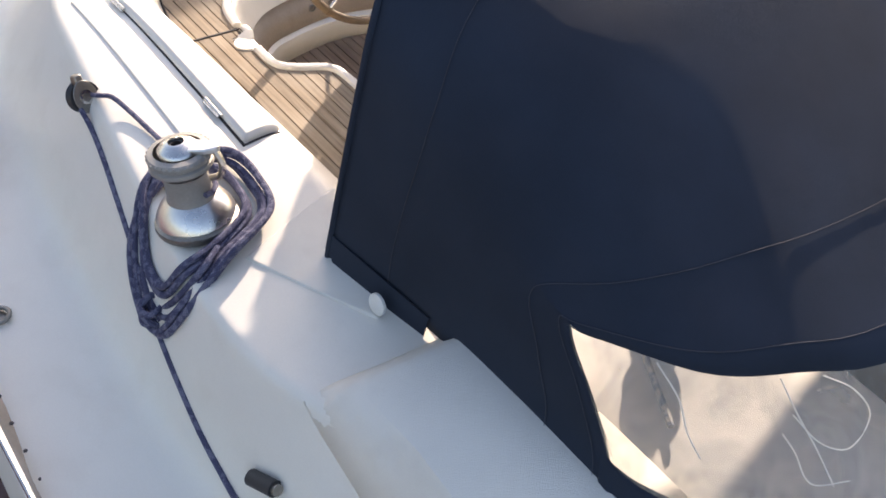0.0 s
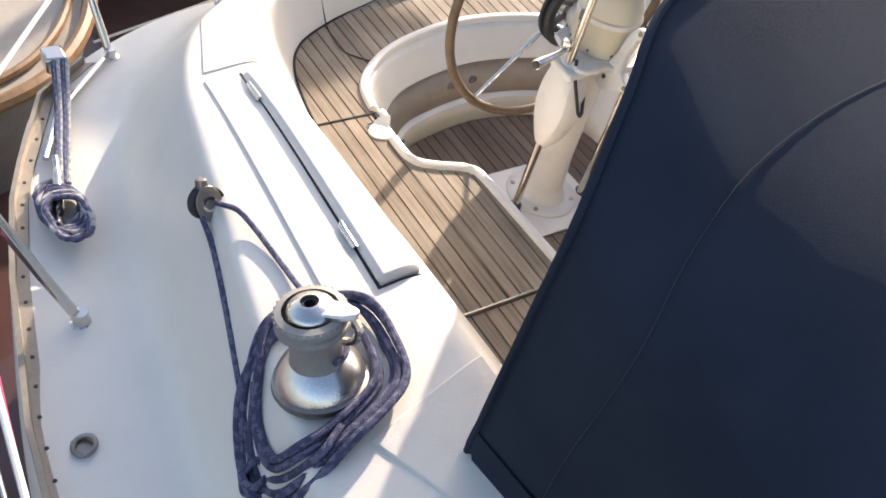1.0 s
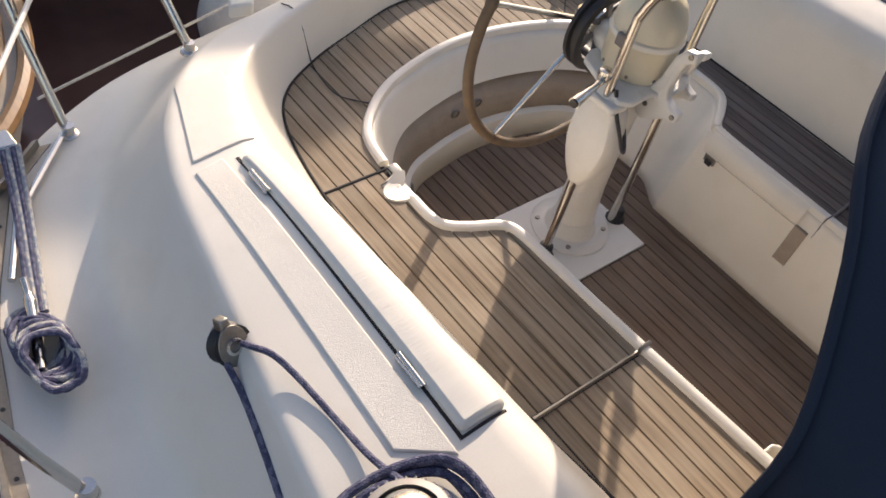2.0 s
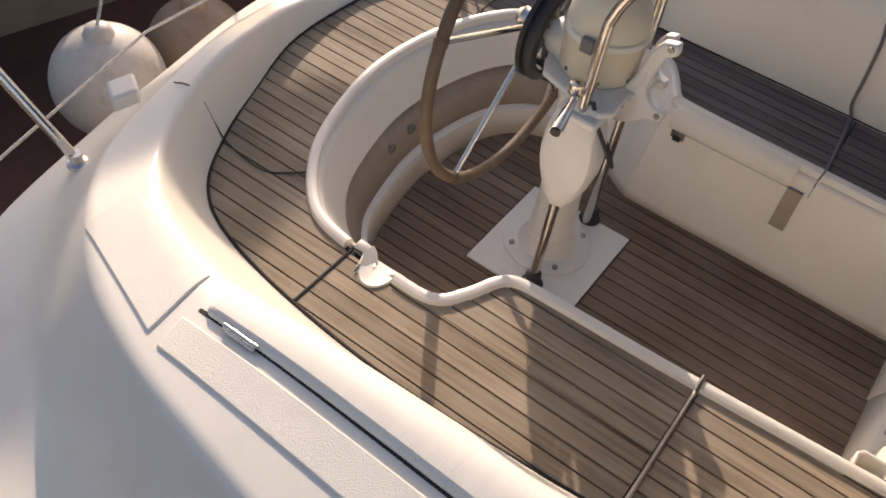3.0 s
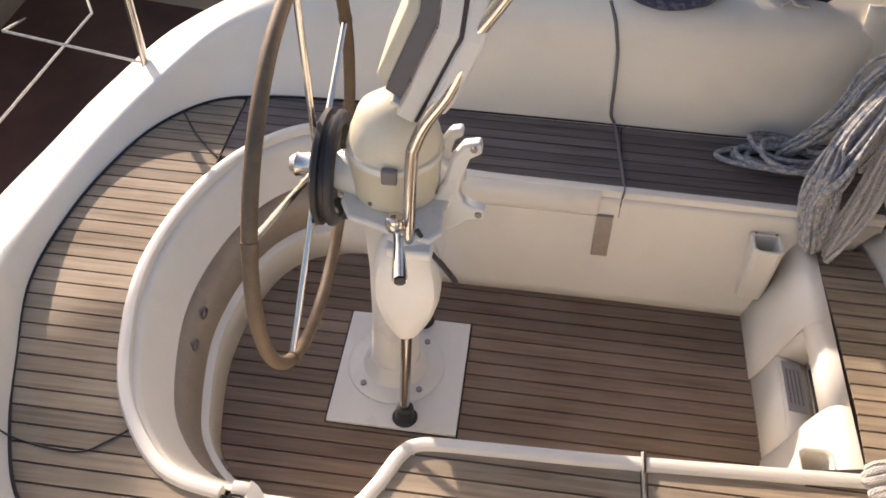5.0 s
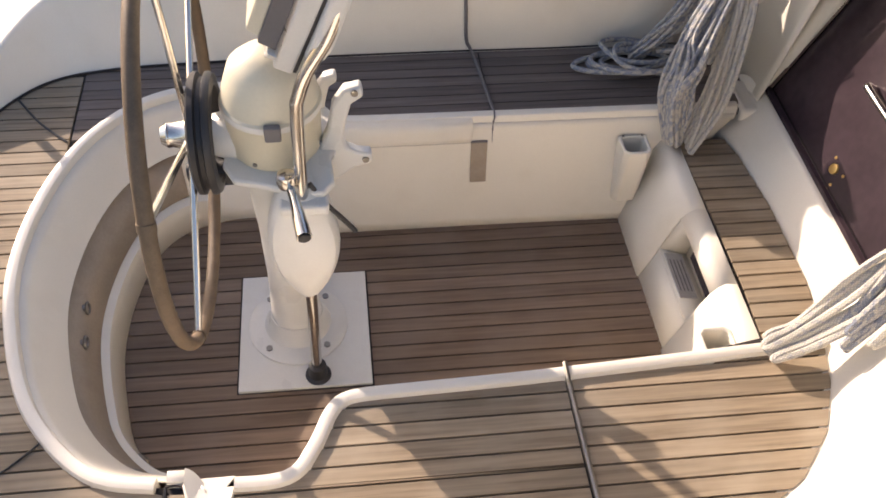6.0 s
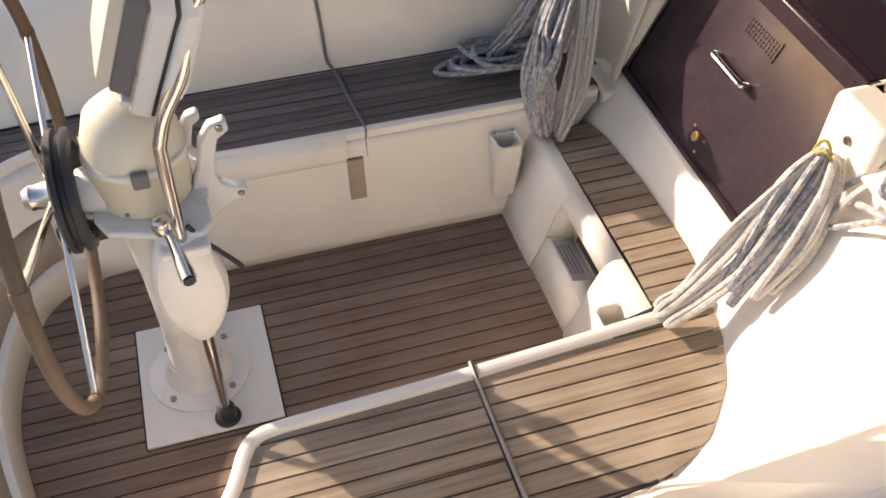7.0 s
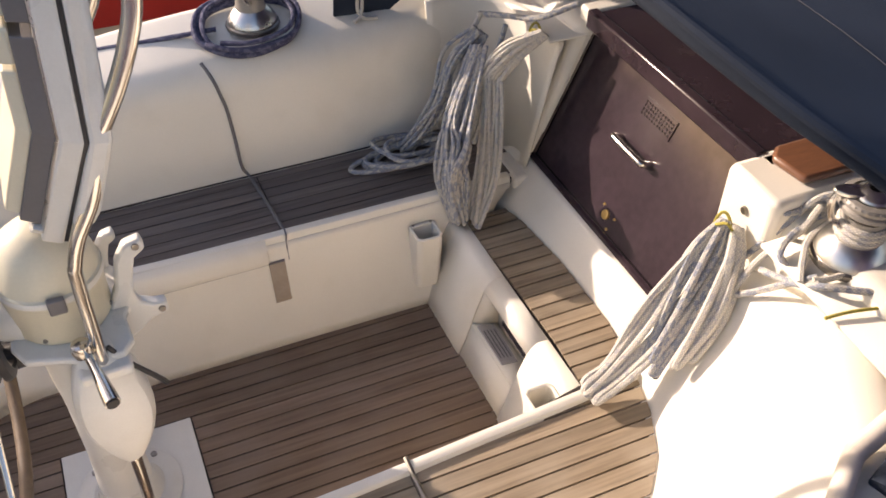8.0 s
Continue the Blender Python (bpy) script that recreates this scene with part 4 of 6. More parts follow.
for lo_t, hi_t in ((0.20, 1.40), (1.44, 1.66), (1.72, 2.80)):
    mid_st = [(1, 0.145, 0.132)] if lo_t < 1 < hi_t else ([(2, 0.130, 0.118)] if lo_t < 2 < hi_t else [])
    w_lo = 0.105 if lo_t < 1 else 0.138
    part("display_cover", pod_shell([(lo_t, w_lo, w_lo - 0.012)] + mid_st + [(hi_t, 0.135 if hi_t < 2 else 0.10, 0.122 if hi_t < 2 else 0.09)], 0.084, 0.112), CREAM, pod, "pale instrument cover", smooth=False, bevel=0.006)
for k in range(3):
    p_, d_ = spine(1.50 + 0.045 * k)
    part("mark", box(bmesh.new(), -0.002, 0.001, -0.105, -0.085, -0.004, 0.004, Matrix.Translation(p_ + d_ * 0.113)), GREY, pod, "plain grey bar")

# ---- steering wheel ----
WC, WR = V(-0.215, 0.02, 0.75), 0.475
wheel = thing("helm_wheel", WC, "large steel helm wheel with tan leather-bound rim", "wheel")
circ = [WC + V(0, WR * math.cos(a), WR * math.sin(a)) for a in (2 * math.pi * i / 96 for i in range(96))]
part("rim", tubes(circ, 0.0165, 12, closed=True), LEATHER, wheel, "worn tan leather rim")
for a in (0.26, 1.52, 2.78, 4.02, 5.28):
    part("spoke", tubes([WC + V(0.02, 0.05 * math.cos(a), 0.05 * math.sin(a)), WC + V(0.0, (WR - 0.01) * math.cos(a), (WR - 0.01) * math.sin(a))], 0.0085, 10), STEEL, wheel)
    st = [WC + V(0, WR * math.cos(a + d), WR * math.sin(a + d)) for d in (-0.02, 0.0, 0.02)]
    part("whipping", tubes(st, 0.0185, 12), LEATHER, wheel)
part("hub", lathe(bmesh.new(), WC + V(0.055, 0, 0), [(0, 0), (0.055, 0), (0.055, 0.025), (0.035, 0.045), (0.028, 0.075), (0.03, 0.085), (0.02, 0.10), (0, 0.102)], 24, (-1, 0, 0)), STEEL, wheel, "chrome hub nut")
brake = part("autopilot_drive", lathe(bmesh.new(), WC + V(0.085, 0, 0), [(0.115, 0), (0.135, 0.004), (0.140, 0.012), (0.140, 0.02), (0.128, 0.024), (0.128, 0.034), (0.140, 0.038), (0.140, 0.05), (0.130, 0.056), (0.112, 0.056), (0.108, 0.05), (0.108, 0.004), (0.115, 0)], 48, (-1, 0, 0)), BLACK, wheel, "black ring-shaped autopilot drive")
for a in (0.3, 1.35, 2.4, 3.45, 4.5, 5.55):
    part("drive_spoke", tubes([WC + V(0.055, 0.04 * math.cos(a), 0.04 * math.sin(a)), WC + V(0.055, 0.118 * math.cos(a + 0.25), 0.118 * math.sin(a + 0.25))], 0.010, 8), GREY, brake)
part("drive_motor", lathe(bmesh.new(), WC + V(0.10, 0.0, -0.125), [(0, 0), (0.03, 0), (0.032, 0.03), (0.032, 0.09), (0.02, 0.10), (0, 0.10)], 18, (-1, 0, 0)), BLACK, brake)


# ---- winches ----
def winch(at, s=1.0, lab="", tail=0.6, lean_x=0.0, lean_y=0.0):
    at = Vector(at)
    UP = 0.018
    w = thing("winch", at, lab, "winch", "winches")

    def L(profile, dz=0.0, n=40):
        return lathe(bmesh.new(), at + V(0, 0, dz * s), [(r * s, h * s) for r, h in profile], n)
    part("skirt", L([(0.088, 0), (0.090, 0.006), (0.088, 0.014), (0.078, 0.018)]), DULL, w, "tarnished base ring")
    part("drum_base", L([(0.080, 0.016), (0.083, 0.022), (0.080, 0.032), (0.070, 0.048), (0.059, 0.060), (0.051, 0.067)]), SATIN, w, "polished flared drum base")
    part("drum", L([(0.051, 0.066), (0.048, 0.074), (0.046, 0.112), (0.050, 0.132)]), PEWTER, w, "worn grey drum")
    part("tailing_jaw", L([(0.045, 0.121), (0.062, 0.126), (0.066, 0.131), (0.065, 0.139), (0.060, 0.143), (0.065, 0.147), (0.066, 0.155), (0.062, 0.161), (0.05, 0.164)], UP), PEWTER, w, "grey ribbed tailing jaw")
    for k in range(30):
        a = 2 * math.pi * k / 30
        part("rib", box(bmesh.new(), -0.005 * s, 0.005 * s, -0.0016 * s, 0.0016 * s, 0.154 * s, 0.1596 * s, Matrix.Translation(at) @ Matrix.Rotation(a, 4, 'Z') @ Matrix.Translation((0.061 * s, 0, UP * s))), PEWTER, w, smooth=False)
    part("cap", L([(0.043, 0.162), (0.042, 0.166), (0.038, 0.171), (0.030, 0.175), (0.022, 0.181), (0.0165, 0.182), (0.0155, 0.178), (0.0155, 0.160), (0, 0.160)], UP), SATIN, w, "polished cap")
    part("socket", L([(0.0150, 0.176), (0.0105, 0.1765), (0.0105, 0.161), (0, 0.161)], UP, n=8), BLACK, w, "dark handle socket")
    m = Matrix.Translation(at) @ Matrix.Rotation(tail, 4, 'Z') @ Matrix.Translation((0, 0, UP * s))
    part("line_guide", slab(bmesh.new(), [(0.02 * s, -0.022 * s), (0.062 * s, -0.018 * s), (0.086 * s, -0.006 * s), (0.086 * s, 0.008 * s), (0.062 * s, 0.02 * s), (0.02 * s, 0.022 * s)], 0.162 * s, 0.174 * s, m), SATIN, w, "steel line guide arm", bevel=0.003)
    part("rope_feed", tubes(smooth_path([m @ V(0.075 * s, 0, 0.165 * s), m @ V(0.082 * s, 0.004 * s, 0.13 * s), m @ V(0.07 * s, 0.01 * s, 0.095 * s), m @ V(0.048 * s, 0.012 * s, 0.085 * s)], 4), 0.008 * s, 8), STEEL, w)
    w.rotation_euler = (-lean_y, lean_x, 0)
    return w


WS = surf(0.885, -1.464, 0.0)
LEAN = V(-0.20, -0.12, 1)
winch(WS, 1.17, "self-tailing steel winch on the coaming with a coiled blue line", 0.75, -0.20, -0.12)


def loop_coil(centre, pts, turns, r, rise, jitter, seed, n=7):
    """A line wound several times round nearly the same shape (x, y offsets from centre)."""
    rnd = random.Random(seed)
    c = Vector(centre)
    keys = []
    m = len(pts)
    for t in range(turns):
        grow = 1 + rnd.uniform(-jitter, jitter)
        sh = V(rnd.uniform(-jitter, jitter) * 0.06, rnd.uniform(-jitter, jitter) * 0.06, 0)
        for k, (x, y) in enumerate(pts):
            keys.append(c + sh + V(x * grow, y * grow, (surf(c.x + x * grow, c.y + y * grow).z - c.z if 0.3 < c.z else 0) + r + rise * (t % 3) + 0.004 * math.sin(k * 1.7 + t) + (0.006 if t > 2 else 0)))
    return smooth_path(keys, n)


# blue sheet: from the block to the winch, coil round it, knot and its standing part forward along the coaming
R1 = 0.0088
sheet = thing("sheet_rope", (0.86, -1.47, 0.755), "blue braided sheet coiled round the winch and led to a block", "rope")
shape = [(-0.165, -0.03), (-0.158, 0.075), (-0.115, 0.140), (-0.015, 0.145), (0.082, 0.112), (0.142, -0.02), (0.158, -0.12), (0.105, -0.158), (-0.002, -0.150), (-0.105, -0.105)]
part("coil", tubes(loop_coil(WS + V(0.0, 0.0, 0.0), shape, 8, R1, 0.012, 0.20, 4), R1, 8), ROPE_BLUE, sheet)
BLK = surf(0.262, -1.475, 0.03)
lead_pts = [BLK + V(0.02, 0.018, 0.025), BLK + V(0.05, 0.028, 0.040), surf(0.36, -1.432, 0.030), surf(0.43, -1.415, 0.016), surf(0.55, -1.405, 0.010), surf(0.66, -1.40, 0.02), surf(0.76, -1.395, 0.06)]
lead_pts += [WS + LEAN * (0.096 + 0.006 * k) + V(0.063 * math.cos(q), 0.063 * math.sin(q), 0) for k, q in enumerate((1.9, 1.3, 0.7, 0.2))]
part("lead", tubes(smooth_path(lead_pts, 6), 0.007, 8), ROPE_BLUE, sheet)
KN = surf(0.95, -1.632, 0.012)
knot_pts = []
for k in range(46):
    a = k * 0.42
    knot_pts.append(KN + V(0.030 * math.cos(a) + 0.006 * math.sin(2.3 * a), 0.026 * math.sin(a * 1.0), 0.024 * math.sin(a * 0.63) + 0.012))
part("knot", tubes(smooth_path(knot_pts, 2), R1, 8), ROPE_BLUE, sheet)
part("tail", tubes(smooth_path([WS + V(0.13, -0.02, 0.03), WS + V(0.165, -0.085, 0.015), surf(1.02, -1.60, 0.014), KN + V(0.01, 0.02, 0.015)], 6), R1, 8), ROPE_BLUE, sheet)
fwd_lead = thing("control_line", KN, "taut dark blue line running along the coaming to a block", "rope")
part("line", tubes(smooth_path([BLK + V(0.012, -0.022, 0.0), surf(0.36, -1.500, 0.016), surf(0.50, -1.528, 0.014), surf(0.75, -1.585, 0.012), KN + V(0, 0, 0.0), surf(1.15, -1.665, 0.012), surf(1.35, -1.685, 0.012), surf(1.6, -1.69, 0.012), surf(2.3, -1.66, 0.012)], 8), 0.0078, 8), ROPE_BLUE, fwd_lead)

# turning block
blk = thing("turning_block", BLK, "grey metal turning block standing on the coaming", "block")
mb = pose(BLK.x, BLK.y, BLK.z + 0.012, 62, 0, 100) @ Matrix.Scale(0.85, 4)
for d in (-0.019, 0.019):
    part("cheek", slab(bmesh.new(), [(0.042 * math.cos(a), 0.056 * math.sin(a)) for a in (2 * math.pi * k / 24 for k in range(24))], d - 0.003, d + 0.003, mb), DULL, blk, bevel=0.0015)
part("sheave", lathe(bmesh.new(), mb.translation, [(0.0, -0.015), (0.045, -0.015), (0.036, 0.0), (0.045, 0.015), (0, 0.015)], 24, mb.to_3x3() @ V(0, 0, 1)), BLACK, blk)
part("axle", lathe(bmesh.new(), mb @ V(0, 0, 0.020), [(0.021, 0), (0.020, 0.005), (0.013, 0.006), (0.012, 0.001), (0, 0.001)], 18, mb.to_3x3() @ V(0, 0, 1)), STEEL, blk)
part("head", slab(bmesh.new(), [(-0.016, 0.045), (0.016, 0.045), (0.012, 0.075), (-0.012, 0.075)], -0.018, 0.018, mb), DULL, blk, bevel=0.004)
part("foot", lathe(bmesh.new(), surf(0.262, -1.465, -0.006), [(0.034, 0), (0.033, 0.008), (0.020, 0.014), (0, 0.014)], 20), STEEL, blk)

# ---- locker lid on the starboard coaming ----
lid = thing("coaming_locker", (0.27, -1.19, 0.74), "white ribbed hinged locker cover on the coaming, closed", "locker")


def patch(bm, corners, lift, thick, n=12, m=4):
    """A thin plate that follows the coaming between four plan corners (fore-aft sides first and third)."""
    c = [Vector((*q, 0)) for q in corners]
    top = []
    for i in range(n + 1):
        a, b = c[0].lerp(c[1], i / n), c[3].lerp(c[2], i / n)
        row = []
        for j in range(m + 1):
            q = a.lerp(b, j / m)
            row.append(surf(q.x, q.y, lift))
        top.append(row)
    grid(bm, top)
    loop = [r[0] for r in top] + top[-1][1:] + [r[-1] for r in reversed(top[:-1])] + list(reversed(top[0][1:-1]))
    loop.append(loop[0])
    grid(bm, [loop, [p - V(0, 0, thick) for p in loop]])
    bmesh.ops.remove_doubles(bm, verts=bm.verts, dist=1e-5)
    return bm


part("panel", patch(bmesh.new(), [(-0.215, -1.078), (0.708, -1.112), (0.708, -1.229), (-0.215, -1.182)], 0.020, 0.026, 24, 6), RIBBED, lid, bevel=0.014)
part("gap", patch(bmesh.new(), [(-0.230, -1.1765), (0.716, -1.2290), (0.716, -1.2375), (-0.230, -1.185)], 0.0015, 0.004, 20, 2), CAULK, lid, "dark gap along the lid")
part("gap", patch(bmesh.new(), [(0.711, -1.120), (0.718, -1.120), (0.718, -1.2375), (0.711, -1.2375)], 0.0015, 0.004, 2, 8), CAULK, lid, "dark gap at the lid's end")
for hx in (-0.105, 0.54):
    hy = -1.1895 - (hx + 0.11) * 0.0555
    hp = surf(hx, hy, 0.008)
    hinge = part("hinge", slab(bmesh.new(), [(-0.045, -0.011), (0.045, -0.011), (0.045, 0.011), (-0.045, 0.011)], -0.004, 0.003, pose(hp.x, hp.y, hp.z, 5, -5, -3)), STEEL, lid, "steel hinge", bevel=0.002)
    part("pin", tubes([surf(hx - 0.046, hy + 0.0025, 0.011), surf(hx + 0.046, hy - 0.0025, 0.011)], 0.0065, 10), STEEL, hinge)
pads = thing("deck_pad", (0.2, -1.33, 0.68), "raised non-skid panels moulded on the coaming top", "deck panel", kind="structure")
for corners in ([(-0.645, -1.0), (-0.285, -1.098), (-0.275, -1.278), (-0.645, -1.145)], [(-0.245, -1.212), (0.74, -1.258), (0.66, -1.355), (-0.235, -1.292)], [(0.98, -1.118), (1.32, -1.118), (1.40, -1.30), (1.06, -1.44)]):
    part("pad", patch(bmesh.new(), corners, 0.006, 0.010, 18, 8), NONSKID, pads, bevel=0.004)

# ---- gear along the starboard deck edge ----
def edge_y(x):
    ks = ((-1.02, -1.24), (-0.74, -1.64), (-0.30, -1.84), (0.05, -1.925), (0.50, -2.00), (0.95, -2.03), (1.9, -2.06), (3.2, -2.03))
    for (a, ya), (b, yb) in zip(ks, ks[1:]):
        if x <= b:
            return ya + (yb - ya) * (x - a) / (b - a)
    return -2.03


rail = thing("toe_rail", (0.5, -1.98, 0.32), "weathered metal toe rail with screw holes along the deck edge", "toe rail")
xs = [-0.85 + 0.15 * k for k in range(28)]
rr = [[V(x, edge_y(x) + o, 0.318 + h) for o, h in ((0.045, 0.0), (0.043, 0.006), (0.012, 0.008), (0.010, 0.036), (-0.004, 0.036), (-0.006, -0.02))] for x in xs]
part("extrusion", grid(bmesh.new(), rr), TIN, rail)
for k in range(24):
    x = -0.6 + 0.09 * k
    part("screw", lathe(bmesh.new(), (x, edge_y(x) + 0.028, 0.325), [(0.006, 0), (0.005, 0.002), (0, 0.002)], 8), BLACK, rail)
track = thing("genoa_track", (-0.3, -1.8, 0.33), "bright steel rail along the deck edge beside the lines", "rail")
part("bar", tubes([(x, edge_y(x) + 0.075, 0.338) for x in (-0.86, -0.6, -0.4)], 0.010, 8), STEEL, track)
part("end_fitting", box(bmesh.new(), -0.91, -0.83, -1.60, -1.53, 0.315, 0.375), STEEL, track, bevel=0.008)
stan = thing("stanchion", (0.235, -1.80, 0.32), "slanting stainless stanchion with a round foot", "stanchion")
part("post", tubes([(0.235, -1.80, 0.33), (0.20, -1.87, 0.50), (-0.02, -2.12, 1.10)], 0.0145, 14), STEEL, stan)
part("foot", lathe(bmesh.new(), (0.235, -1.80, 0.318), [(0.030, 0), (0.030, 0.006), (0.022, 0.012), (0.020, 0.05), (0, 0.05)], 20), STEEL, stan)
for k, (z, lab, mt, r) in enumerate(((0.66, "lower wire guard line in white plastic", WHITE, 0.008), (0.92, "upper guard wire with pink twine", STEEL, 0.005))):
    gl = thing("guard_wire", (0.0, -2.05, z), lab, "guard wire")
    part("wire", tubes([(2.6, -2.13, z + 0.02), (-0.10 + 0.08 * k, -2.02 - 0.05 * k, z), (-1.15, -1.30, z)], r, 8), mt, gl)
tw = thing("pink_twine", (0.0, -1.98, 0.5), "thin pink line hanging beside the guard wires", "line")
part("line", tubes(smooth_path([(-0.06, -1.985, 0.64), (0.06, -1.992, 0.60), (0.20, -2.0, 0.56), (0.45, -2.03, 0.55), (0.9, -2.06, 0.56)], 5), 0.004, 6), PINK, tw)
pst = thing("stern_post", (-0.88, -1.36, 0.32), "upright stainless pulpit leg at the stern quarter", "stanchion")
part("post", tubes([(-0.86, -1.38, 0.32), (-1.02, -1.42, 0.62), (-1.2, -1.46, 1.0)], 0.014, 12), STEEL, pst)
part("foot", lathe(bmesh.new(), (-0.86, -1.38, 0.322), [(0.03, 0), (0.028, 0.008), (0.018, 0.012), (0.017, 0.04), (0, 0.04)], 18), STEEL, pst)
pst2 = thing("stern_post", (-1.03, -0.92, 0.40), "white-grey pulpit leg rising from the stern corner", "stanchion")
part("post", tubes([(-1.0, -0.92, 0.40), (-1.14, -0.97, 0.62), (-1.42, -1.06, 1.0)], 0.015, 12), STEEL, pst2)
part("foot", lathe(bmesh.new(), (-1.0, -0.92, 0.385), [(0.03, 0), (0.028, 0.008), (0.018, 0.012), (0.017, 0.04), (0, 0.04)], 18), STEEL, pst2)

cleat = thing("deck_cleat", (-0.22, -1.73, 0.32), "grey deck cleat wrapped with a knotted blue line", "cleat")
part("horn", tubes(smooth_path([(-0.36, -1.70, 0.375), (-0.30, -1.71, 0.362), (-0.22, -1.73, 0.36), (-0.14, -1.75, 0.362), (-0.08, -1.765, 0.375)], 5), [0.010] * 5 + [0.015] * 11 + [0.012] * 5, 10), STEEL, cleat)
part("leg", tubes([(-0.22, -1.73, 0.31), (-0.22, -1.73, 0.36)], 0.016, 12), STEEL, cleat)
wrap = thing("cleat_rope", (-0.22, -1.73, 0.33), "bundle of blue and white line hitched on the cleat", "rope")
rnd = random.Random(11)
for k in range(14):
    a0 = rnd.uniform(0, 6.28)
    pts = []
    for j in range(12):
        a = a0 + j * 6.283 / 12
        pts.append(V(-0.21 + 0.105 * math.cos(a) * rnd.uniform(0.7, 1.0) + 0.01 * k, -1.735 + 0.062 * math.sin(a) * rnd.uniform(0.75, 1.05), 0.332 + 0.0075 * k * 0.6 + rnd.uniform(0, 0.012)))
    part("turn", tubes(smooth_path(pts, 4, closed=True), 0.008, 8, closed=True), ROPE_BLUE if k % 3 else ROPE_FLECK, wrap)
for k in range(4):
    part("strand", tubes(smooth_path([(-0.84, -1.575 + 0.015 * k, 0.365), (-0.60, -1.63 + 0.012 * k, 0.35), (-0.40, -1.685 + 0.012 * k, 0.345), (-0.25, -1.72 + 0.01 * k, 0.36)], 5), 0.0075, 8), ROPE_FLECK if k % 2 else ROPE_BLUE, wrap)

eye = thing("pad_eye", (0.60, -1.90, 0.325), "folding steel pad eye on the side deck", "pad eye")
part("base", slab(bmesh.new(), [(-0.030, -0.018), (0.016, -0.022), (0.030, 0.0), (0.016, 0.022), (-0.030, 0.018)], 0, 0.007, pose(0.60, -1.90, 0.322, 0, 0, 15)), DULL, eye, bevel=0.0015)
part("ring", tubes([V(0.605 + 0.026 * math.cos(a), -1.90 + 0.026 * math.sin(a), 0.338 + 0.004 * math.sin(a)) for a in (k * math.pi / 10 for k in range(20))], 0.0065, 8, closed=True), DULL, eye)
dl = thing("deck_fitting", (1.50, -1.66, 0.50), "black plastic line lead on the coaming shoulder", "fitting")
part("body", tubes([(1.46, -1.66, 0.50), (1.53, -1.645, 0.535)], 0.020, 14), BLACK, dl)
part("bushing", tubes([(1.52, -1.647, 0.53), (1.54, -1.643, 0.54)], 0.014, 12), DULL, dl)


# ---- sprayhood ----
HOOP_A = [(1.175, -1.282, 0.752), (1.172, -1.270, 0.92), (1.168, -1.255, 1.08), (1.163, -1.240, 1.22), (1.152, -1.215, 1.385), (1.06, -1.10, 1.52), (0.94, -0.94, 1.61), (0.87, -0.66, 1.67), (0.85, 0.0, 1.70)]
HOOP_B = [(1.525, -1.236, 0.792), (1.515, -1.240, 0.90), (1.51, -1.240, 1.01), (1.51, -1.234, 1.12), (1.51, -1.208, 1.245), (1.49, -1.12, 1.37), (1.47, -0.93, 1.45), (1.46, -0.58, 1.49), (1.45, 0.0, 1.51)]
HOOP_C = [(2.060, -1.256, 0.795), (2.010, -1.226, 0.900), (1.917, -1.228, 1.013), (1.816, -1.222, 1.110), (1.850, -1.204, 1.116), (2.02, -1.10, 1.125), (2.13, -0.92, 1.115), (2.23, -0.65, 1.10), (2.30, 0.0, 1.10)]
HOOP_D = [(2.066, -1.256, 0.795), (2.014, -1.226, 0.898), (2.045, -1.224, 0.902), (2.09, -1.216, 0.904), (2.15, -1.190, 0.905), (2.28, -1.12, 0.895), (2.45, -0.92, 0.90), (2.60, -0.65, 0.91), (2.68, 0.0, 0.915)]


def whole(h):
    return smooth_path(h + [(x, -y, z) for x, y, z in reversed(h[:-1])], 5)


hood = thing("sprayhood", (1.9, 0, 0.82), "navy blue canvas sprayhood with clear vinyl windows and pale seams", "sprayhood")
hoops = [whole(h) for h in (HOOP_A, HOOP_B, HOOP_C, HOOP_D)]
NH = len(hoops[0])
cols = [smooth_path([h[i] for h in hoops[:3]], 12) for i in range(NH)]


def sag(p, i, j):
    """Slack between the hoops and small folds."""
    top = math.sin(math.pi * i / NH)
    return p + V(0, 0, -0.016 * math.sin(math.pi * (j % 12) / 12.0) * top ** 2 + 0.0025 * math.sin(i * 0.9 + j * 0.5) * min(j, 1))


cells = [[sag(p, i, j) for j, p in enumerate(c)] for i, c in enumerate(cols)]
canvas = part("canvas", grid(bmesh.new(), cells), NAVY, hood)
thicken(canvas, 0.004)
# underside of the hood, coloured as canvas plus lens flare
part("lining", grid(bmesh.new(), [[p + (V(1.5, 0, 0.7) - p).normalized() * 0.010 for p in c] for c in cells]), NAVY_IN, hood, "navy lining of the hood, lens flare put in as violet")
panes = []
for i in range(NH):
    a, b = cells[i][-1], hoops[3][i]
    panes.append([a.lerp(b, k / 8) + V(0, 0, 0.006 * math.sin(i * 1.3 + k * 0.9) * math.sin(math.pi * k / 8)) for k in range(9)])
win = bmesh.new()
grid(win, panes)
vin = part("window", win, VINYL, hood, "creased clear vinyl window")
vin.visible_shadow = False
# pale tubes drawn as the curly glints on the window's creases
folds = (((29.0, 0.2), (29.0, 1.7), (29.2, 3.2), (29.3, 4.8)),
         ((31.0, 0.2), (32.2, 0.8), (32.3, 1.9), (30.7, 3.2), (29.5, 3.0), (28.8, 1.8)),
         ((28.0, 2.6), (28.2, 3.4), (28.4, 4.7), (30.0, 4.6)),
         ((23.2, 0.2), (23.6, 1.7), (23.4, 3.3), (23.7, 4.3)))
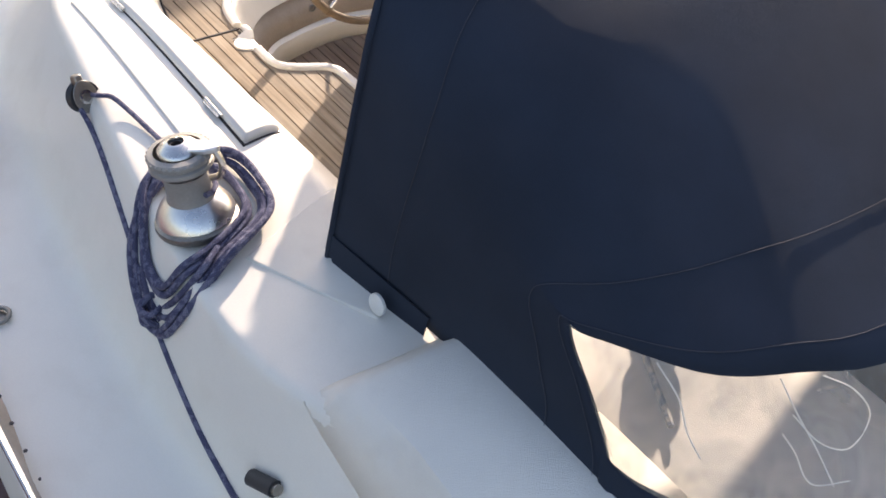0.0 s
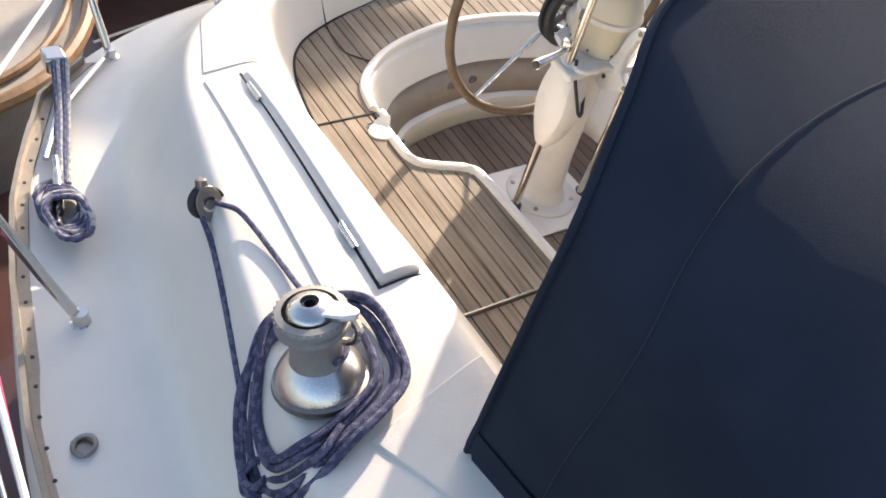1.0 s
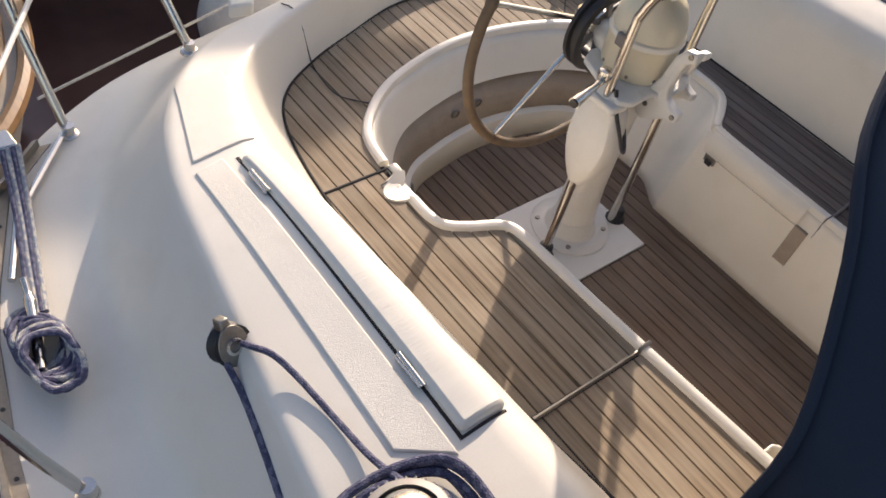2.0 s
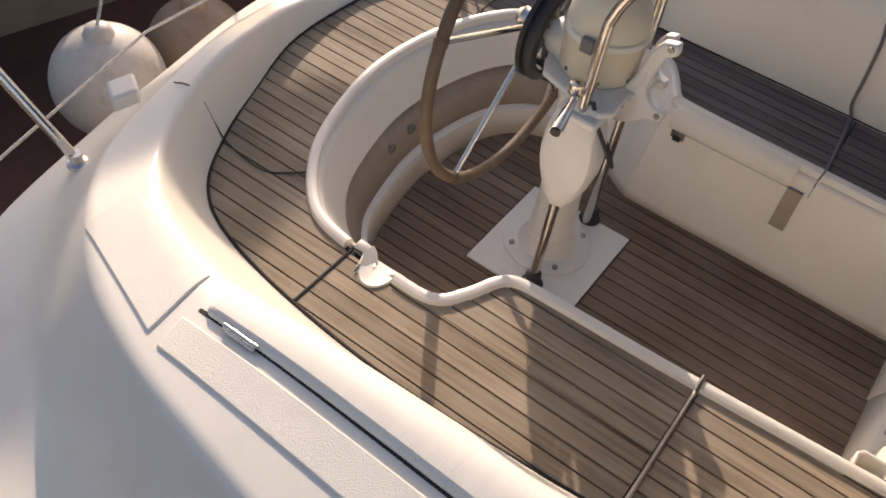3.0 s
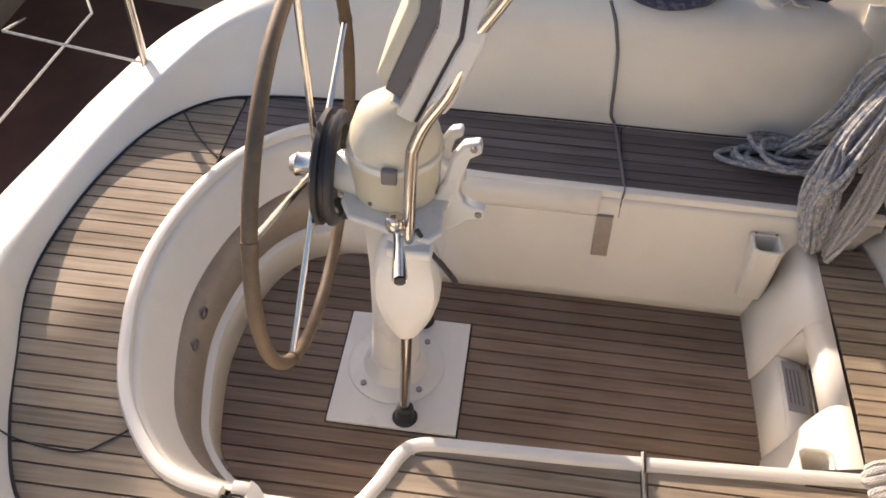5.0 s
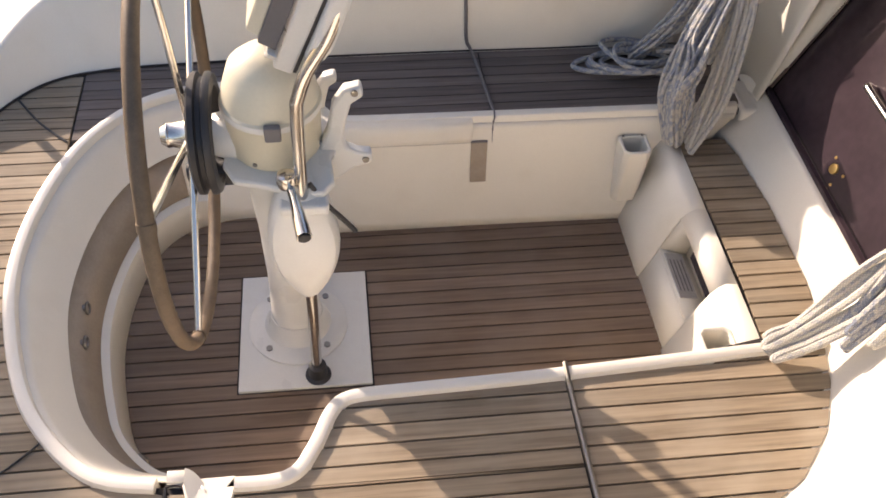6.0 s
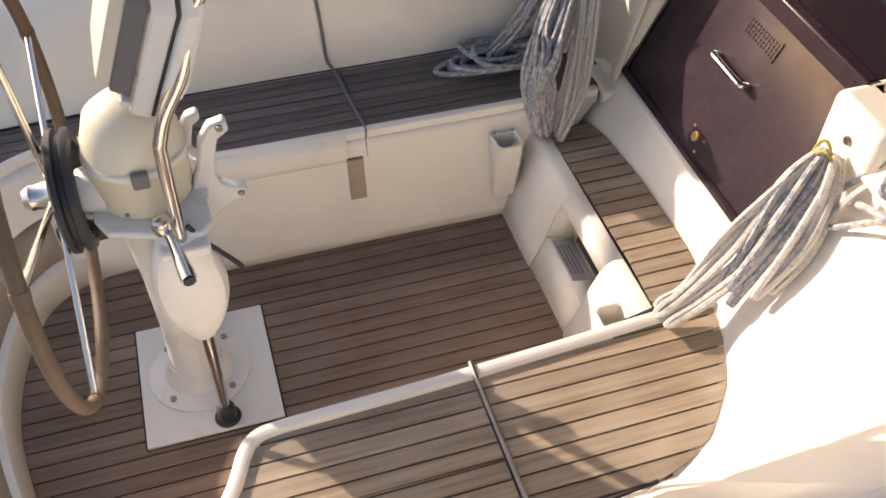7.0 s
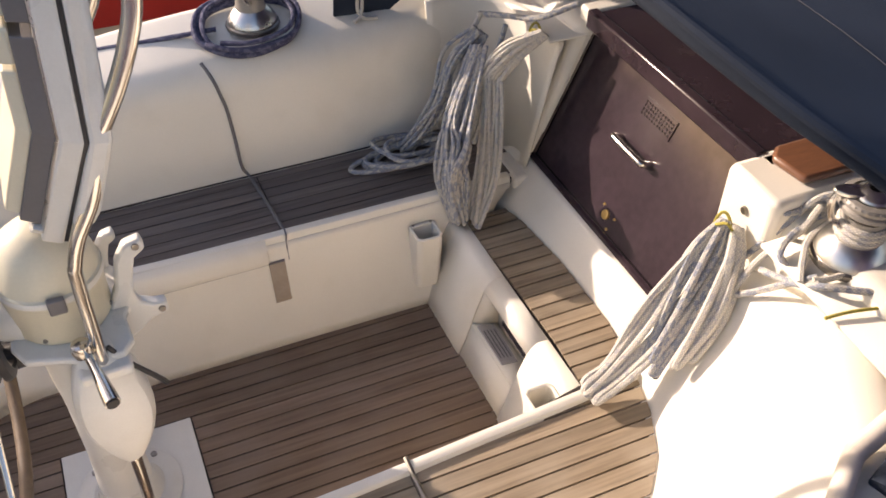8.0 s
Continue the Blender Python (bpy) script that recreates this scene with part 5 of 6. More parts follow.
for fold in folds:
    crease_glint = []
    for i, k in fold:
        ia, ka = int(i), int(k)
        lo_p, hi_p = panes[ia][ka].lerp(panes[ia][ka + 1], k - ka), panes[ia + 1][ka].lerp(panes[ia + 1][ka + 1], k - ka)
        crease_glint.append(lo_p.lerp(hi_p, i - ia) + V(0, 0, 0.002))
    part("crease_glint", tubes(smooth_path(crease_glint, 6), 0.0016, 5), CREASE_GLINT, vin)
part("border", thicken_mesh([[p[-1] + V(-0.03, 0.0, 0.012), p[-1] + V(0, -0.004 if i < NH / 2 else 0.004, 0.006), p[-1] + V(0.06, -0.02 if i < NH / 2 else 0.02, -0.085)] for i, p in enumerate(panes)]), NAVY, hood, "navy canvas border below the window")
part("aft_frame", tubes([V(p.x + 0.025, p.y * 0.972, p.z - 0.03) for p in hoops[0]], 0.0125, 10), NAVY, hood, "hoop sleeved in navy canvas")
part("frame", tubes([V(p.x, p.y * 0.965, p.z - 0.04) for p in hoops[1]], 0.0125, 10), STEEL, hood)
part("hem", tubes([p for p in hoops[0]], 0.008, 8), NAVY, hood, "rolled canvas hem")
mid = V(1.6, 0, 0.9)
for j in (23, 20, 7):
    part("seam", tubes([cells[i][j] + (cells[i][j] - mid).normalized() * 0.0032 for i in range(NH)], 0.0010, 5), THREAD, hood, "pale stitched seam")
flap = [[V(x, -1.2855 + 0.115 * max(x - 1.2, 0) + (z0 - 0.75) * 0.07, z0) for z0 in (zb, 0.79, 0.83)] for x, zb in ((1.165, 0.775), (1.172, 0.752), (1.19, 0.770), (1.20, 0.748), (1.30, 0.745), (1.42, 0.745), (1.50, 0.748))]
part("skirt", thicken_mesh(flap), NAVY, hood, "lower canvas skirt with a frayed corner")
for x, y, z, r in ((1.385, -1.296, 0.795, 0.027), (1.885, -1.262, 0.84, 0.010)):
    part("fastener", lathe(bmesh.new(), (x, y, z), [(r, -0.004), (r, 0.003), (r * 0.75, 0.006), (0, 0.007)], 20, (0, -1, 0.1)), WHITE if r > 0.02 else STEEL, hood, "pale round fastener")

# ---- companionway door, hatch and trim ----
def lean(x, z):
    return 1.475 + (z - sill_z) * 0.42 + x


door = thing("washboard", (1.48, 0.0, sill_z), "smoked brown acrylic washboard closing the companionway", "companionway door")
bmw = bmesh.new()
pan = [(-0.285, sill_z + 0.004), (0.50, sill_z + 0.004), (0.50, 0.845), (-0.285, 0.845)]
fa = [bmw.verts.new((lean(0, z), y, z)) for y, z in pan]
ba = [bmw.verts.new((lean(0.014, z), y, z)) for y, z in pan]
bmw.faces.new(fa)
bmw.faces.new(ba[::-1])
for i in range(4):
    bmw.faces.new((fa[i], fa[(i + 1) % 4], ba[(i + 1) % 4], ba[i]))
part("board", bmw, SMOKE, door, smooth=False, bevel=0.003)
nrm = V(-1, 0, 0.42).normalized()
hb = [V(lean(0, 0.652), 0.116 + 0.075, 0.652) + nrm * 0.004, V(lean(0, 0.652), 0.116 + 0.075, 0.652) + nrm * 0.03, V(lean(0, 0.652), 0.116 + 0.055, 0.652) + nrm * 0.036, V(lean(0, 0.652), 0.116 + -0.055, 0.652) + nrm * 0.036, V(lean(0, 0.652), 0.116 + -0.075, 0.652) + nrm * 0.03, V(lean(0, 0.652), 0.116 + -0.075, 0.652) + nrm * 0.004]
part("handle", tubes(smooth_path(hb, 4), 0.0105, 10), STEEL, door, "polished white-metal grab handle")
vent = part("vent_grille", slab(bmesh.new(), [(-0.075, -0.03), (0.075, -0.03), (0.075, 0.03), (-0.075, 0.03)], 0, 0.004, Matrix.Translation(V(lean(0, 0.762), 0.10, 0.762)) @ nrm.to_track_quat("Z", "Y").to_matrix().to_4x4()), SMOKE, door, "brown perforated vent", smooth=False)
up = V(0.42, 0, 1).normalized()
for k in range(11):
    for j in range(4):
        c = V(lean(0, 0.762), 0.10 - 0.065 + 0.013 * k, 0.762) + nrm * 0.0045 + up * (0.012 * (j - 1.5))
        part("slot", tubes([c - up * 0.0032, c + up * 0.0032], 0.0024, 5), CAULK, vent)
part("lock", lathe(bmesh.new(), V(lean(0, 0.455), 0.095, 0.455), [(0.016, 0), (0.015, 0.006), (0.006, 0.008), (0, 0.006)], 16, nrm), BRASS, door, "brass lock")
for dy, dz in ((-0.03, -0.03), (-0.04, 0.01), (0.025, 0.02)):
    part("screw", lathe(bmesh.new(), V(lean(0, 0.455 + dz), 0.095 + dy, 0.455 + dz), [(0.005, 0), (0.004, 0.003), (0, 0.003)], 8, nrm), BRASS, door)
for y in (0.51, -0.297):
    tr = part("board_trim", tubes([(lean(-0.006, sill_z), y, sill_z), (lean(-0.006, 0.86), y, 0.86)], 0.013, 8), SMOKE)
    tagged(tr, "dark brown strip beside the washboard", "trim", kind="structure")
sl = tubes([(1.468, -0.285, sill_z + 0.004), (1.468, 0.52, sill_z + 0.004)], 0.014, 8)
tagged(part("sill_trim", sl, SMOKE), "dark brown strip along the companionway sill", "trim", kind="structure")
slide = thing("sliding_hatch", (2.0, 0, 0.87), "smoked brown sliding hatch over the companionway, closed", "hatch")
part("panel", box(bmesh.new(), 1.63, 2.45, -0.285, 0.50, 0.875, 0.895), SMOKE, slide, bevel=0.006)
part("lip", box(bmesh.new(), 1.615, 1.65, -0.295, 0.51, 0.845, 0.905), SMOKE, slide, "dark lip of the hatch", bevel=0.006)
for y in (-0.315, 0.53):
    part("runner", box(bmesh.new(), 1.62, 2.5, y - 0.03, y + 0.03, 0.82, 0.90), GEL, slide, "white hatch runner", bevel=0.01)
wood = thing("teak_block", (1.74, -0.375, 0.90), "varnished teak step block beside the hatch", "wood block")
part("block", slab(bmesh.new(), [(-0.10, -0.06), (0.10, -0.07), (0.115, 0.03), (0.07, 0.075), (-0.08, 0.075), (-0.115, 0.04)], 0.0, 0.024, pose(1.74, -0.375, 0.902, 0, 0, 0)), VARNISH, wood, bevel=0.01)
cr = thing("corner_moulding", (1.60, -0.38, 0.80), "white boxed corner of the bulkhead with a small fitting", "moulding", kind="structure")
part("body", box(bmesh.new(), 1.54, 1.86, -0.47, -0.285, 0.66, 0.90), GEL, cr, bevel=0.02)
part("fitting", lathe(bmesh.new(), (1.539, -0.38, 0.82), [(0.012, 0), (0.01, 0.006), (0, 0.007)], 10, (-1, 0, 0)), DULL, cr)

CW = V(1.648, -0.61, 0.822)
winch(CW, 1.0, "tarnished winch on the cabin top wound with white line", 2.6)
PW = V(0.70, 1.005, 0.795)
winch(PW, 0.95, "steel winch on the port coaming with a blue coil", -2.0)
pc = thing("port_sheet", PW, "blue line coiled round the foot of the port winch", "rope")
part("coil", tubes(loop_coil(PW + V(-0.01, -0.01, -0.012), [(-0.16, -0.02), (-0.12, 0.07), (0, 0.10), (0.12, 0.07), (0.15, -0.01), (0.10, -0.085), (-0.02, -0.105), (-0.12, -0.08)], 6, 0.008, 0.012, 0.10, 9), 0.008, 8), ROPE_BLUE, pc)
part("tail", tubes(smooth_path([PW + V(-0.12, -0.02, 0.02), PW + V(-0.3, 0.02, 0.0), PW + V(-0.55, 0.06, -0.02), PW + V(-0.9, 0.05, -0.06)], 5), 0.008, 8), ROPE_BLUE, pc)


# ---- rope bundles at the companionway ----
def bundle(name, lab, groups):
    """A gathered rope: each group is (line of keys, loops, spread at each key, rope radius, material, seed); every loop runs down one side and back up."""
    h = thing(name, groups[0][0][-1], lab, "rope")
    for keys, loops, spread, r, material, seed in groups:
        rnd = random.Random(seed)
        k3 = [Vector(k) for k in keys]
        side = (k3[-1] - k3[0]).cross(V(-0.5, -0.75, 0.45)).normalized()
        out = side.cross(k3[-1] - k3[0]).normalized()
        if out.z < 0:
            out = -out
        for n_ in range(loops):
            u = (n_ + 0.5) / loops * 2 - 1 + rnd.uniform(-0.35, 0.35)
            v = rnd.uniform(-0.2, 1.0)
            reach = rnd.choice((1.0, 1.0, 0.97, 0.9, 0.8, 1.04))
            legs = []
            turn = rnd.uniform(0.08, 0.35) * rnd.choice((-1, 1))
            for leg in (-1, 1):
                row = []
                for j, (p, w) in enumerate(zip(k3, spread)):
                    q = p if j + 1 < len(k3) else k3[-2].lerp(p, reach)
                    g, k = u * w + leg * w * 0.22, v * w * 0.7
                    cs, sn = math.cos(turn * j), math.sin(turn * j)
                    row.append(q + side * (g * cs - k * sn + rnd.uniform(-0.35, 0.35) * w) + out * (max(g * sn + k * cs, 0.0) + rnd.uniform(0, 0.35) * w))
                legs.append(row)
            tip = (legs[0][-1] + legs[1][-1]) / 2 + (k3[-1] - k3[-2]).normalized() * r * 2.2
            part("loop", tubes(smooth_path(legs[0] + [tip] + legs[1][::-1], 5), r, 7), material, h)
    return h


FALL = [(1.352, 0.700, 0.795), (1.285, 0.735, 0.690), (1.225, 0.715, 0.570), (1.170, 0.725, 0.470), (1.10, 0.72, SEAT + 0.035)]
TANGLE = [(1.335, 0.665, 0.76), (1.219, 0.56, 0.594), (1.17, 0.475, 0.544), (1.146, 0.43, 0.45), (1.155, 0.405, 0.316)]
bundle("rope_hank", "grey and white flecked rope hank hanging by the companionway", [
    (FALL, 7, (0.022, 0.034, 0.036, 0.032, 0.034), 0.0066, ROPE_FLECK, 3),
    (TANGLE, 15, (0.022, 0.040, 0.046, 0.044, 0.034), 0.0066, ROPE_FLECK, 5),
    ([(1.365, 0.735, 0.835), (1.278, 0.712, 0.655), (1.236, 0.628, 0.520), (1.225, 0.500, 0.400)], 1, (0.006, 0.012, 0.014, 0.012), 0.0080, ROPE_WHITE, 8)])
bundle("rope_hank", "cream white rope hank lashed on the bulkhead post", [
    ([(1.478, 0.520, 0.850), (1.400, 0.575, 0.775), (1.322, 0.595, 0.650), (1.268, 0.560, 0.520)], 6, (0.010, 0.028, 0.036, 0.034), 0.0074, ROPE_WHITE, 12),
    ([(1.345, 0.600, 0.700), (1.325, 0.530, 0.600), (1.270, 0.445, 0.430), (1.212, 0.395, 0.300)], 7, (0.022, 0.028, 0.032, 0.026), 0.0068, ROPE_WHITE, 14),
    ([(1.37, 0.745, 0.825), (1.41, 0.66, 0.855), (1.47, 0.56, 0.885), (1.56, 0.52, 0.92)], 1, (0.008, 0.008, 0.008, 0.008), 0.0085, ROPE_FLECK, 15)])
onseat = thing("seat_coil", (1.10, 0.66, SEAT), "loose loops of flecked rope lying on the port seat", "rope")
rnd = random.Random(17)
for k in range(6):
    cx, cy = 1.09 + rnd.uniform(-0.05, 0.07), 0.69 + rnd.uniform(-0.03, 0.03)
    rx, ry = rnd.uniform(0.10, 0.16), rnd.uniform(0.045, 0.085)
    pts = [V(cx + rx * math.cos(a) + 0.01 * math.sin(3 * a + k), cy + ry * math.sin(a), SEAT + 0.009 + 0.0125 * k * (0.6 + 0.4 * math.sin(a + k))) for a in (j * 6.283 / 12 for j in range(12))]
    part("loop", tubes(smooth_path(pts, 4, closed=True), 0.0085, 7, closed=True), ROPE_FLECK, onseat)
part("lead", tubes(smooth_path([(1.16, 0.70, SEAT + 0.05), (1.27, 0.66, 0.46), (1.33, 0.62, 0.60), (1.42, 0.66, 0.82)], 5), 0.0085, 7), ROPE_FLECK, onseat)
bundle("rope_hank", "thick white rope hank lying over the starboard seat's end", [
    ([(1.512, -0.365, 0.775), (1.440, -0.385, 0.690), (1.330, -0.410, 0.555), (1.225, -0.420, 0.430), (1.150, -0.435, SEAT + 0.030)], 7, (0.016, 0.036, 0.040, 0.030, 0.024), 0.0094, ROPE_WHITE, 8),
    ([(1.512, -0.370, 0.785), (1.455, -0.400, 0.715), (1.370, -0.440, 0.600), (1.285, -0.470, 0.475)], 4, (0.014, 0.034, 0.038, 0.026), 0.0092, ROPE_FLECK, 9),
    ([(1.520, -0.390, 0.780), (1.480, -0.440, 0.740), (1.410, -0.500, 0.640), (1.330, -0.520, 0.520)], 3, (0.012, 0.028, 0.032, 0.022), 0.0094, ROPE_WHITE, 10)])
tails = thing("halyard_tails", (1.50, -0.58, 0.80), "white halyard tails lying in loops beside the cabin-top winch", "rope")
for pts, r, mt in (
        ([(1.70, -0.52, 0.92), (1.647, -0.485, 0.905), (1.585, -0.470, 0.835), (1.506, -0.435, 0.715), (1.483, -0.390, 0.665), (1.458, -0.412, 0.640), (1.455, -0.490, 0.670), (1.480, -0.559, 0.740), (1.504, -0.607, 0.795), (1.52, -0.66, 0.832)], 0.0080, ROPE_FLECK),
        ([(1.64, -0.50, 0.89), (1.576, -0.517, 0.845), (1.518, -0.487, 0.762), (1.455, -0.490, 0.685), (1.414, -0.460, 0.605)], 0.0085, ROPE_WHITE),
        ([(1.66, -0.50, 0.86), (1.564, -0.517, 0.85), (1.50, -0.55, 0.838), (1.505, -0.585, 0.815), (1.508, -0.622, 0.818), (1.53, -0.64, 0.832)], 0.0080, ROPE_FLECK),
        ([(1.67, -0.52, 0.86), (1.581, -0.546, 0.85), (1.53, -0.59, 0.835), (1.494, -0.632, 0.822)], 0.0080, ROPE_WHITE),
        ([(1.69, -0.49, 0.88), (1.63, -0.44, 0.875), (1.58, -0.43, 0.872), (1.56, -0.455, 0.868), (1.60, -0.475, 0.87), (1.66, -0.46, 0.882), (1.70, -0.475, 0.885)], 0.0080, ROPE_FLECK),
        ([(1.502, -0.512, 0.752), (1.502, -0.609, 0.796), (1.515, -0.67, 0.835), (1.57, -0.71, 0.838), (1.629, -0.747, 0.836), (1.80, -0.86, 0.825), (2.0, -0.98, 0.82)], 0.0085, ROPE_FLECK),
        ([(1.515, -0.644, 0.832), (1.55, -0.655, 0.832), (1.64, -0.662, 0.835)], 0.0075, ROPE_WHITE)):
    part("tail", tubes(smooth_path(pts, 7), r, 7), mt, tails)
for a in (0, 1, 2):
    part("wrap", tubes([CW + V(0.049 * math.cos(q), 0.049 * math.sin(q), 0.082 + 0.014 * a) for q in (j * 0.3142 for j in range(20))], 0.0085, 7, closed=True), ROPE_WHITE, tails)
yl = thing("yellow_line", (1.53, -0.75, 0.82), "thin yellow whipping line on the deck", "line")
part("line", tubes(smooth_path([(1.469, -0.739, 0.822), (1.53, -0.748, 0.826), (1.609, -0.768, 0.826), (1.72, -0.80, 0.826)], 5), 0.004, 6), ROPE_YELLOW, yl)
for c in ((1.47, 0.56, 0.83), (1.49, -0.375, 0.785)):
    part("lashing", tubes([Vector(c) + V(0.016 * math.cos(q), 0.026 * math.sin(q), 0.014 * math.sin(q * 2) + 0.01) for q in (j * 0.4 for j in range(24))], 0.004, 6), ROPE_YELLOW, yl)
hstrut = thing("hood_strut", (1.20, -1.08, 0.79), "grey padded strut at the hood's aft foot", "strut")
part("strut", tubes([(1.16, -1.12, 0.775), (1.30, -1.02, 0.80), (1.52, -0.98, 0.86)], 0.022, 12), FENDER, hstrut)
part("cover", tubes([(1.30, -1.10, 0.79), (1.42, -1.06, 0.84), (1.58, -1.04, 0.92)], 0.03, 12), NAVY, hstrut, "dark canvas sleeve")

# ---- fittings in the well ----
def pocket(at, rz, lab):
    p = thing("handle_pocket", at, lab, "pocket")
    m = Matrix.Translation(at) @ Matrix.Rotation(rz, 4, 'Z')
    bm = bmesh.new()
    o = [(-0.045, 0.0), (0.045, 0.0), (0.045, -0.07), (0.030, -0.085), (-0.030, -0.085), (-0.045, -0.07)]
    i2 = [(-0.035, -0.008), (0.035, -0.008), (0.035, -0.062), (0.024, -0.073), (-0.024, -0.073), (-0.035, -0.062)]
    lo = [bm.verts.new(m @ V(x * 0.9, y * 0.8, 0)) for x, y in o]
    hi = [bm.verts.new(m @ V(x, y, 0.22)) for x, y in o]
    hi2 = [bm.verts.new(m @ V(x, y, 0.22)) for x, y in i2]
    dn = [bm.verts.new(m @ V(x, y, 0.06)) for x, y in i2]
    bm.faces.new(lo[::-1])
    bm.faces.new(dn)
    for k in range(6):
        n2 = (k + 1) % 6
        bm.faces.new((lo[k], lo[n2], hi[n2], hi[k]))
        bm.faces.new((hi[k], hi[n2], hi2[n2], hi2[k]))
        bm.faces.new((hi2[k], hi2[n2], dn[n2], dn[k]))
    part("box", bm, GEL, p, bevel=0.006)
    for x in (-0.03, 0.03):
        part("screw", lathe(bmesh.new(), m @ V(x, -0.004, 0.221), [(0.005, 0), (0.004, 0.002), (0, 0.002)], 8), DULL, p)
    return p


pocket(V(1.035, 0.432, 0.09), 0.0, "white winch-handle pocket on the port seat front")
pocket(V(1.06, -0.387, 0.09), math.pi, "white winch-handle pocket on the starboard seat front")


slot = thing("locker_notch", V(0.56, 0.42, 0.2), "flat tan finger notch below the port seat, recess shade in its colour", "notch")
def face_y(z):
    pts = [(1.0, -0.002), (0.92, 0.03), (0.72, 0.10), (0.45, 0.20), (0.20, 0.30), (0.05, 0.34), (0.02, 0.362)]
    for (fa_, za), (fb, zb) in zip(pts, pts[1:]):
        if z <= zb:
            fr = fa_ + (fb - fa_) * (z - za) / (zb - za)
            return 0.46 + (0.38 - 0.46) * fr
    return 0.46


# a flat sheet whose darker colour stands for the notch's inner shade
nb = thicken_mesh([[V(x, face_y(z) - 0.005, z) for z in (0.165, 0.20, 0.25, 0.29, 0.305)] for x in (0.535, 0.585)])
part("recess", nb, RECESS, slot)
part("edge", tubes([(0.535, face_y(0.305) - 0.006, 0.305), (0.585, face_y(0.305) - 0.006, 0.305)], 0.004, 6), GREY, slot)
fascia = []
for x in (0.125, 0.14, 0.30, 0.45, 0.528, 0.538):
    e = 0.006 if x in (0.125, 0.538) else 0.0
    fascia.append([V(x, y + (e if y < 0.45 else 0), z) for y, z in ((0.463, SEAT + 0.010), (0.452, SEAT + 0.004), (0.441, SEAT - 0.008), (0.435, SEAT - 0.025), (0.432, SEAT - 0.045), (0.432, SEAT - 0.060), (0.436, SEAT - 0.067), (0.452, SEAT - 0.068))])
tagged(part("locker_fascia", thicken_mesh(fascia, 0.004), GEL), "white rounded fascia along the port locker front", "fascia", kind="structure")
lt = thing("latch", V(0.16, face_y(0.29), 0.29), "small metal latch on the locker front", "latch")
part("plate", box(bmesh.new(), 0.14, 0.185, face_y(0.29) - 0.008, face_y(0.29) + 0.002, 0.275, 0.305), DULL, lt, bevel=0.002)
part("catch", box(bmesh.new(), 0.15, 0.175, face_y(0.29) - 0.012, face_y(0.29) - 0.004, 0.268, 0.288), BLACK, lt, bevel=0.002)
jn = thing("locker_joint", (0.37, 0.42, 0.3), "thin dark joints of the port locker front and seat", "joint", kind="structure")
part("joint", tubes([(x, face_y(0.30) - 0.001, 0.30) for x in (0.18, 0.35, 0.54)], 0.0022, 5), GREY, jn)
part("joint", tubes([(0.60, face_y(z) - 0.001, z) for z in (0.30, 0.33, 0.36)] + [(0.603, 0.455, SEAT + 0.012), (0.605, 0.478, SEAT + 0.018), (0.605, 0.50, SEAT + 0.008)], 0.0028, 5), GREY, jn)


cable = tubes(smooth_path([(0.605, 0.498, SEAT + 0.006), (0.595, 0.62, SEAT + 0.006), (0.578, 0.785, SEAT + 0.010), (0.560, 0.797, 0.42), (0.555, 0.812, 0.52), (0.548, 0.830, 0.62), (0.538, 0.840, 0.67), (0.525, 0.858, 0.72), (0.505, 0.900, 0.758)], 6), 0.0055, 8)
tagged(part("seat_cable", cable, GREY), "thin grey cable laid across the port seat and up the coaming", "cable")
# joints of the aft seat and the starboard seat
for pts, r, mt, nm, lab, cat in (
        ([(-0.262, -0.661, SEAT + 0.001), (-0.262, -0.88, SEAT + 0.001)], 0.004, BLACK, "seat_joint", "dark joint across the starboard seat", "joint"),
        ([(0.636, -0.43, SEAT + 0.017), (0.636, -0.475, SEAT + 0.015), (0.637, -0.48, SEAT + 0.004), (0.640, -0.86, SEAT + 0.004)], 0.0065, DULL, "seat_joint", "grey metal strip across the starboard seat", "joint"),
        ([(-0.63, 0.44, SEAT + 0.003), (-0.72, 0.53, SEAT + 0.003), (-0.80, 0.64, SEAT + 0.003)], 0.0035, BLACK, "seat_joint", "dark joint in the aft seat", "joint"),
        ([(-0.525, -0.520, SEAT + 0.004), (-0.57, -0.565, SEAT + 0.003), (-0.62, -0.602, SEAT + 0.003), (-0.70, -0.603, SEAT + 0.003), (-0.785, -0.590, SEAT + 0.004), (-0.812, -0.598, 0.43), (-0.836, -0.615, 0.52), (-0.858, -0.635, 0.563), (-0.895, -0.65, 0.560)], 0.0024, BLACK, "thin_wire", "thin dark wire lying over the helm seat", "wire")):
    tagged(part(nm, tubes(smooth_path(pts, 4), r, 6), mt), lab, cat, kind="structure" if cat == "joint" else "")

# ---- neighbouring boats, fenders and mooring lines ----
def ball_fender(at, r, lab, skin):
    f = thing("ball_fender", Vector(at) - V(0, 0, r), lab, "fender", "fenders")
    prof = [(0, -r)] + [(r * math.cos(a), r * math.sin(a) * 1.03) for a in (-1.3 + 0.2 * k for k in range(14))] + [(0.06, r * 1.02), (0.05, r * 1.12), (0.028, r * 1.18), (0, r * 1.18)]
    part("ball", lathe(bmesh.new(), at, prof, 40), skin, f)
    part("rope", tubes(smooth_path([Vector(at) + V(0, 0, r * 1.15), Vector(at) + V(0.02, 0.14, r * 1.15 + 0.35), Vector(at) + V(0.06, 0.45, r * 1.15 + 1.1)], 5), 0.007, 8), ROPE_WHITE, f)


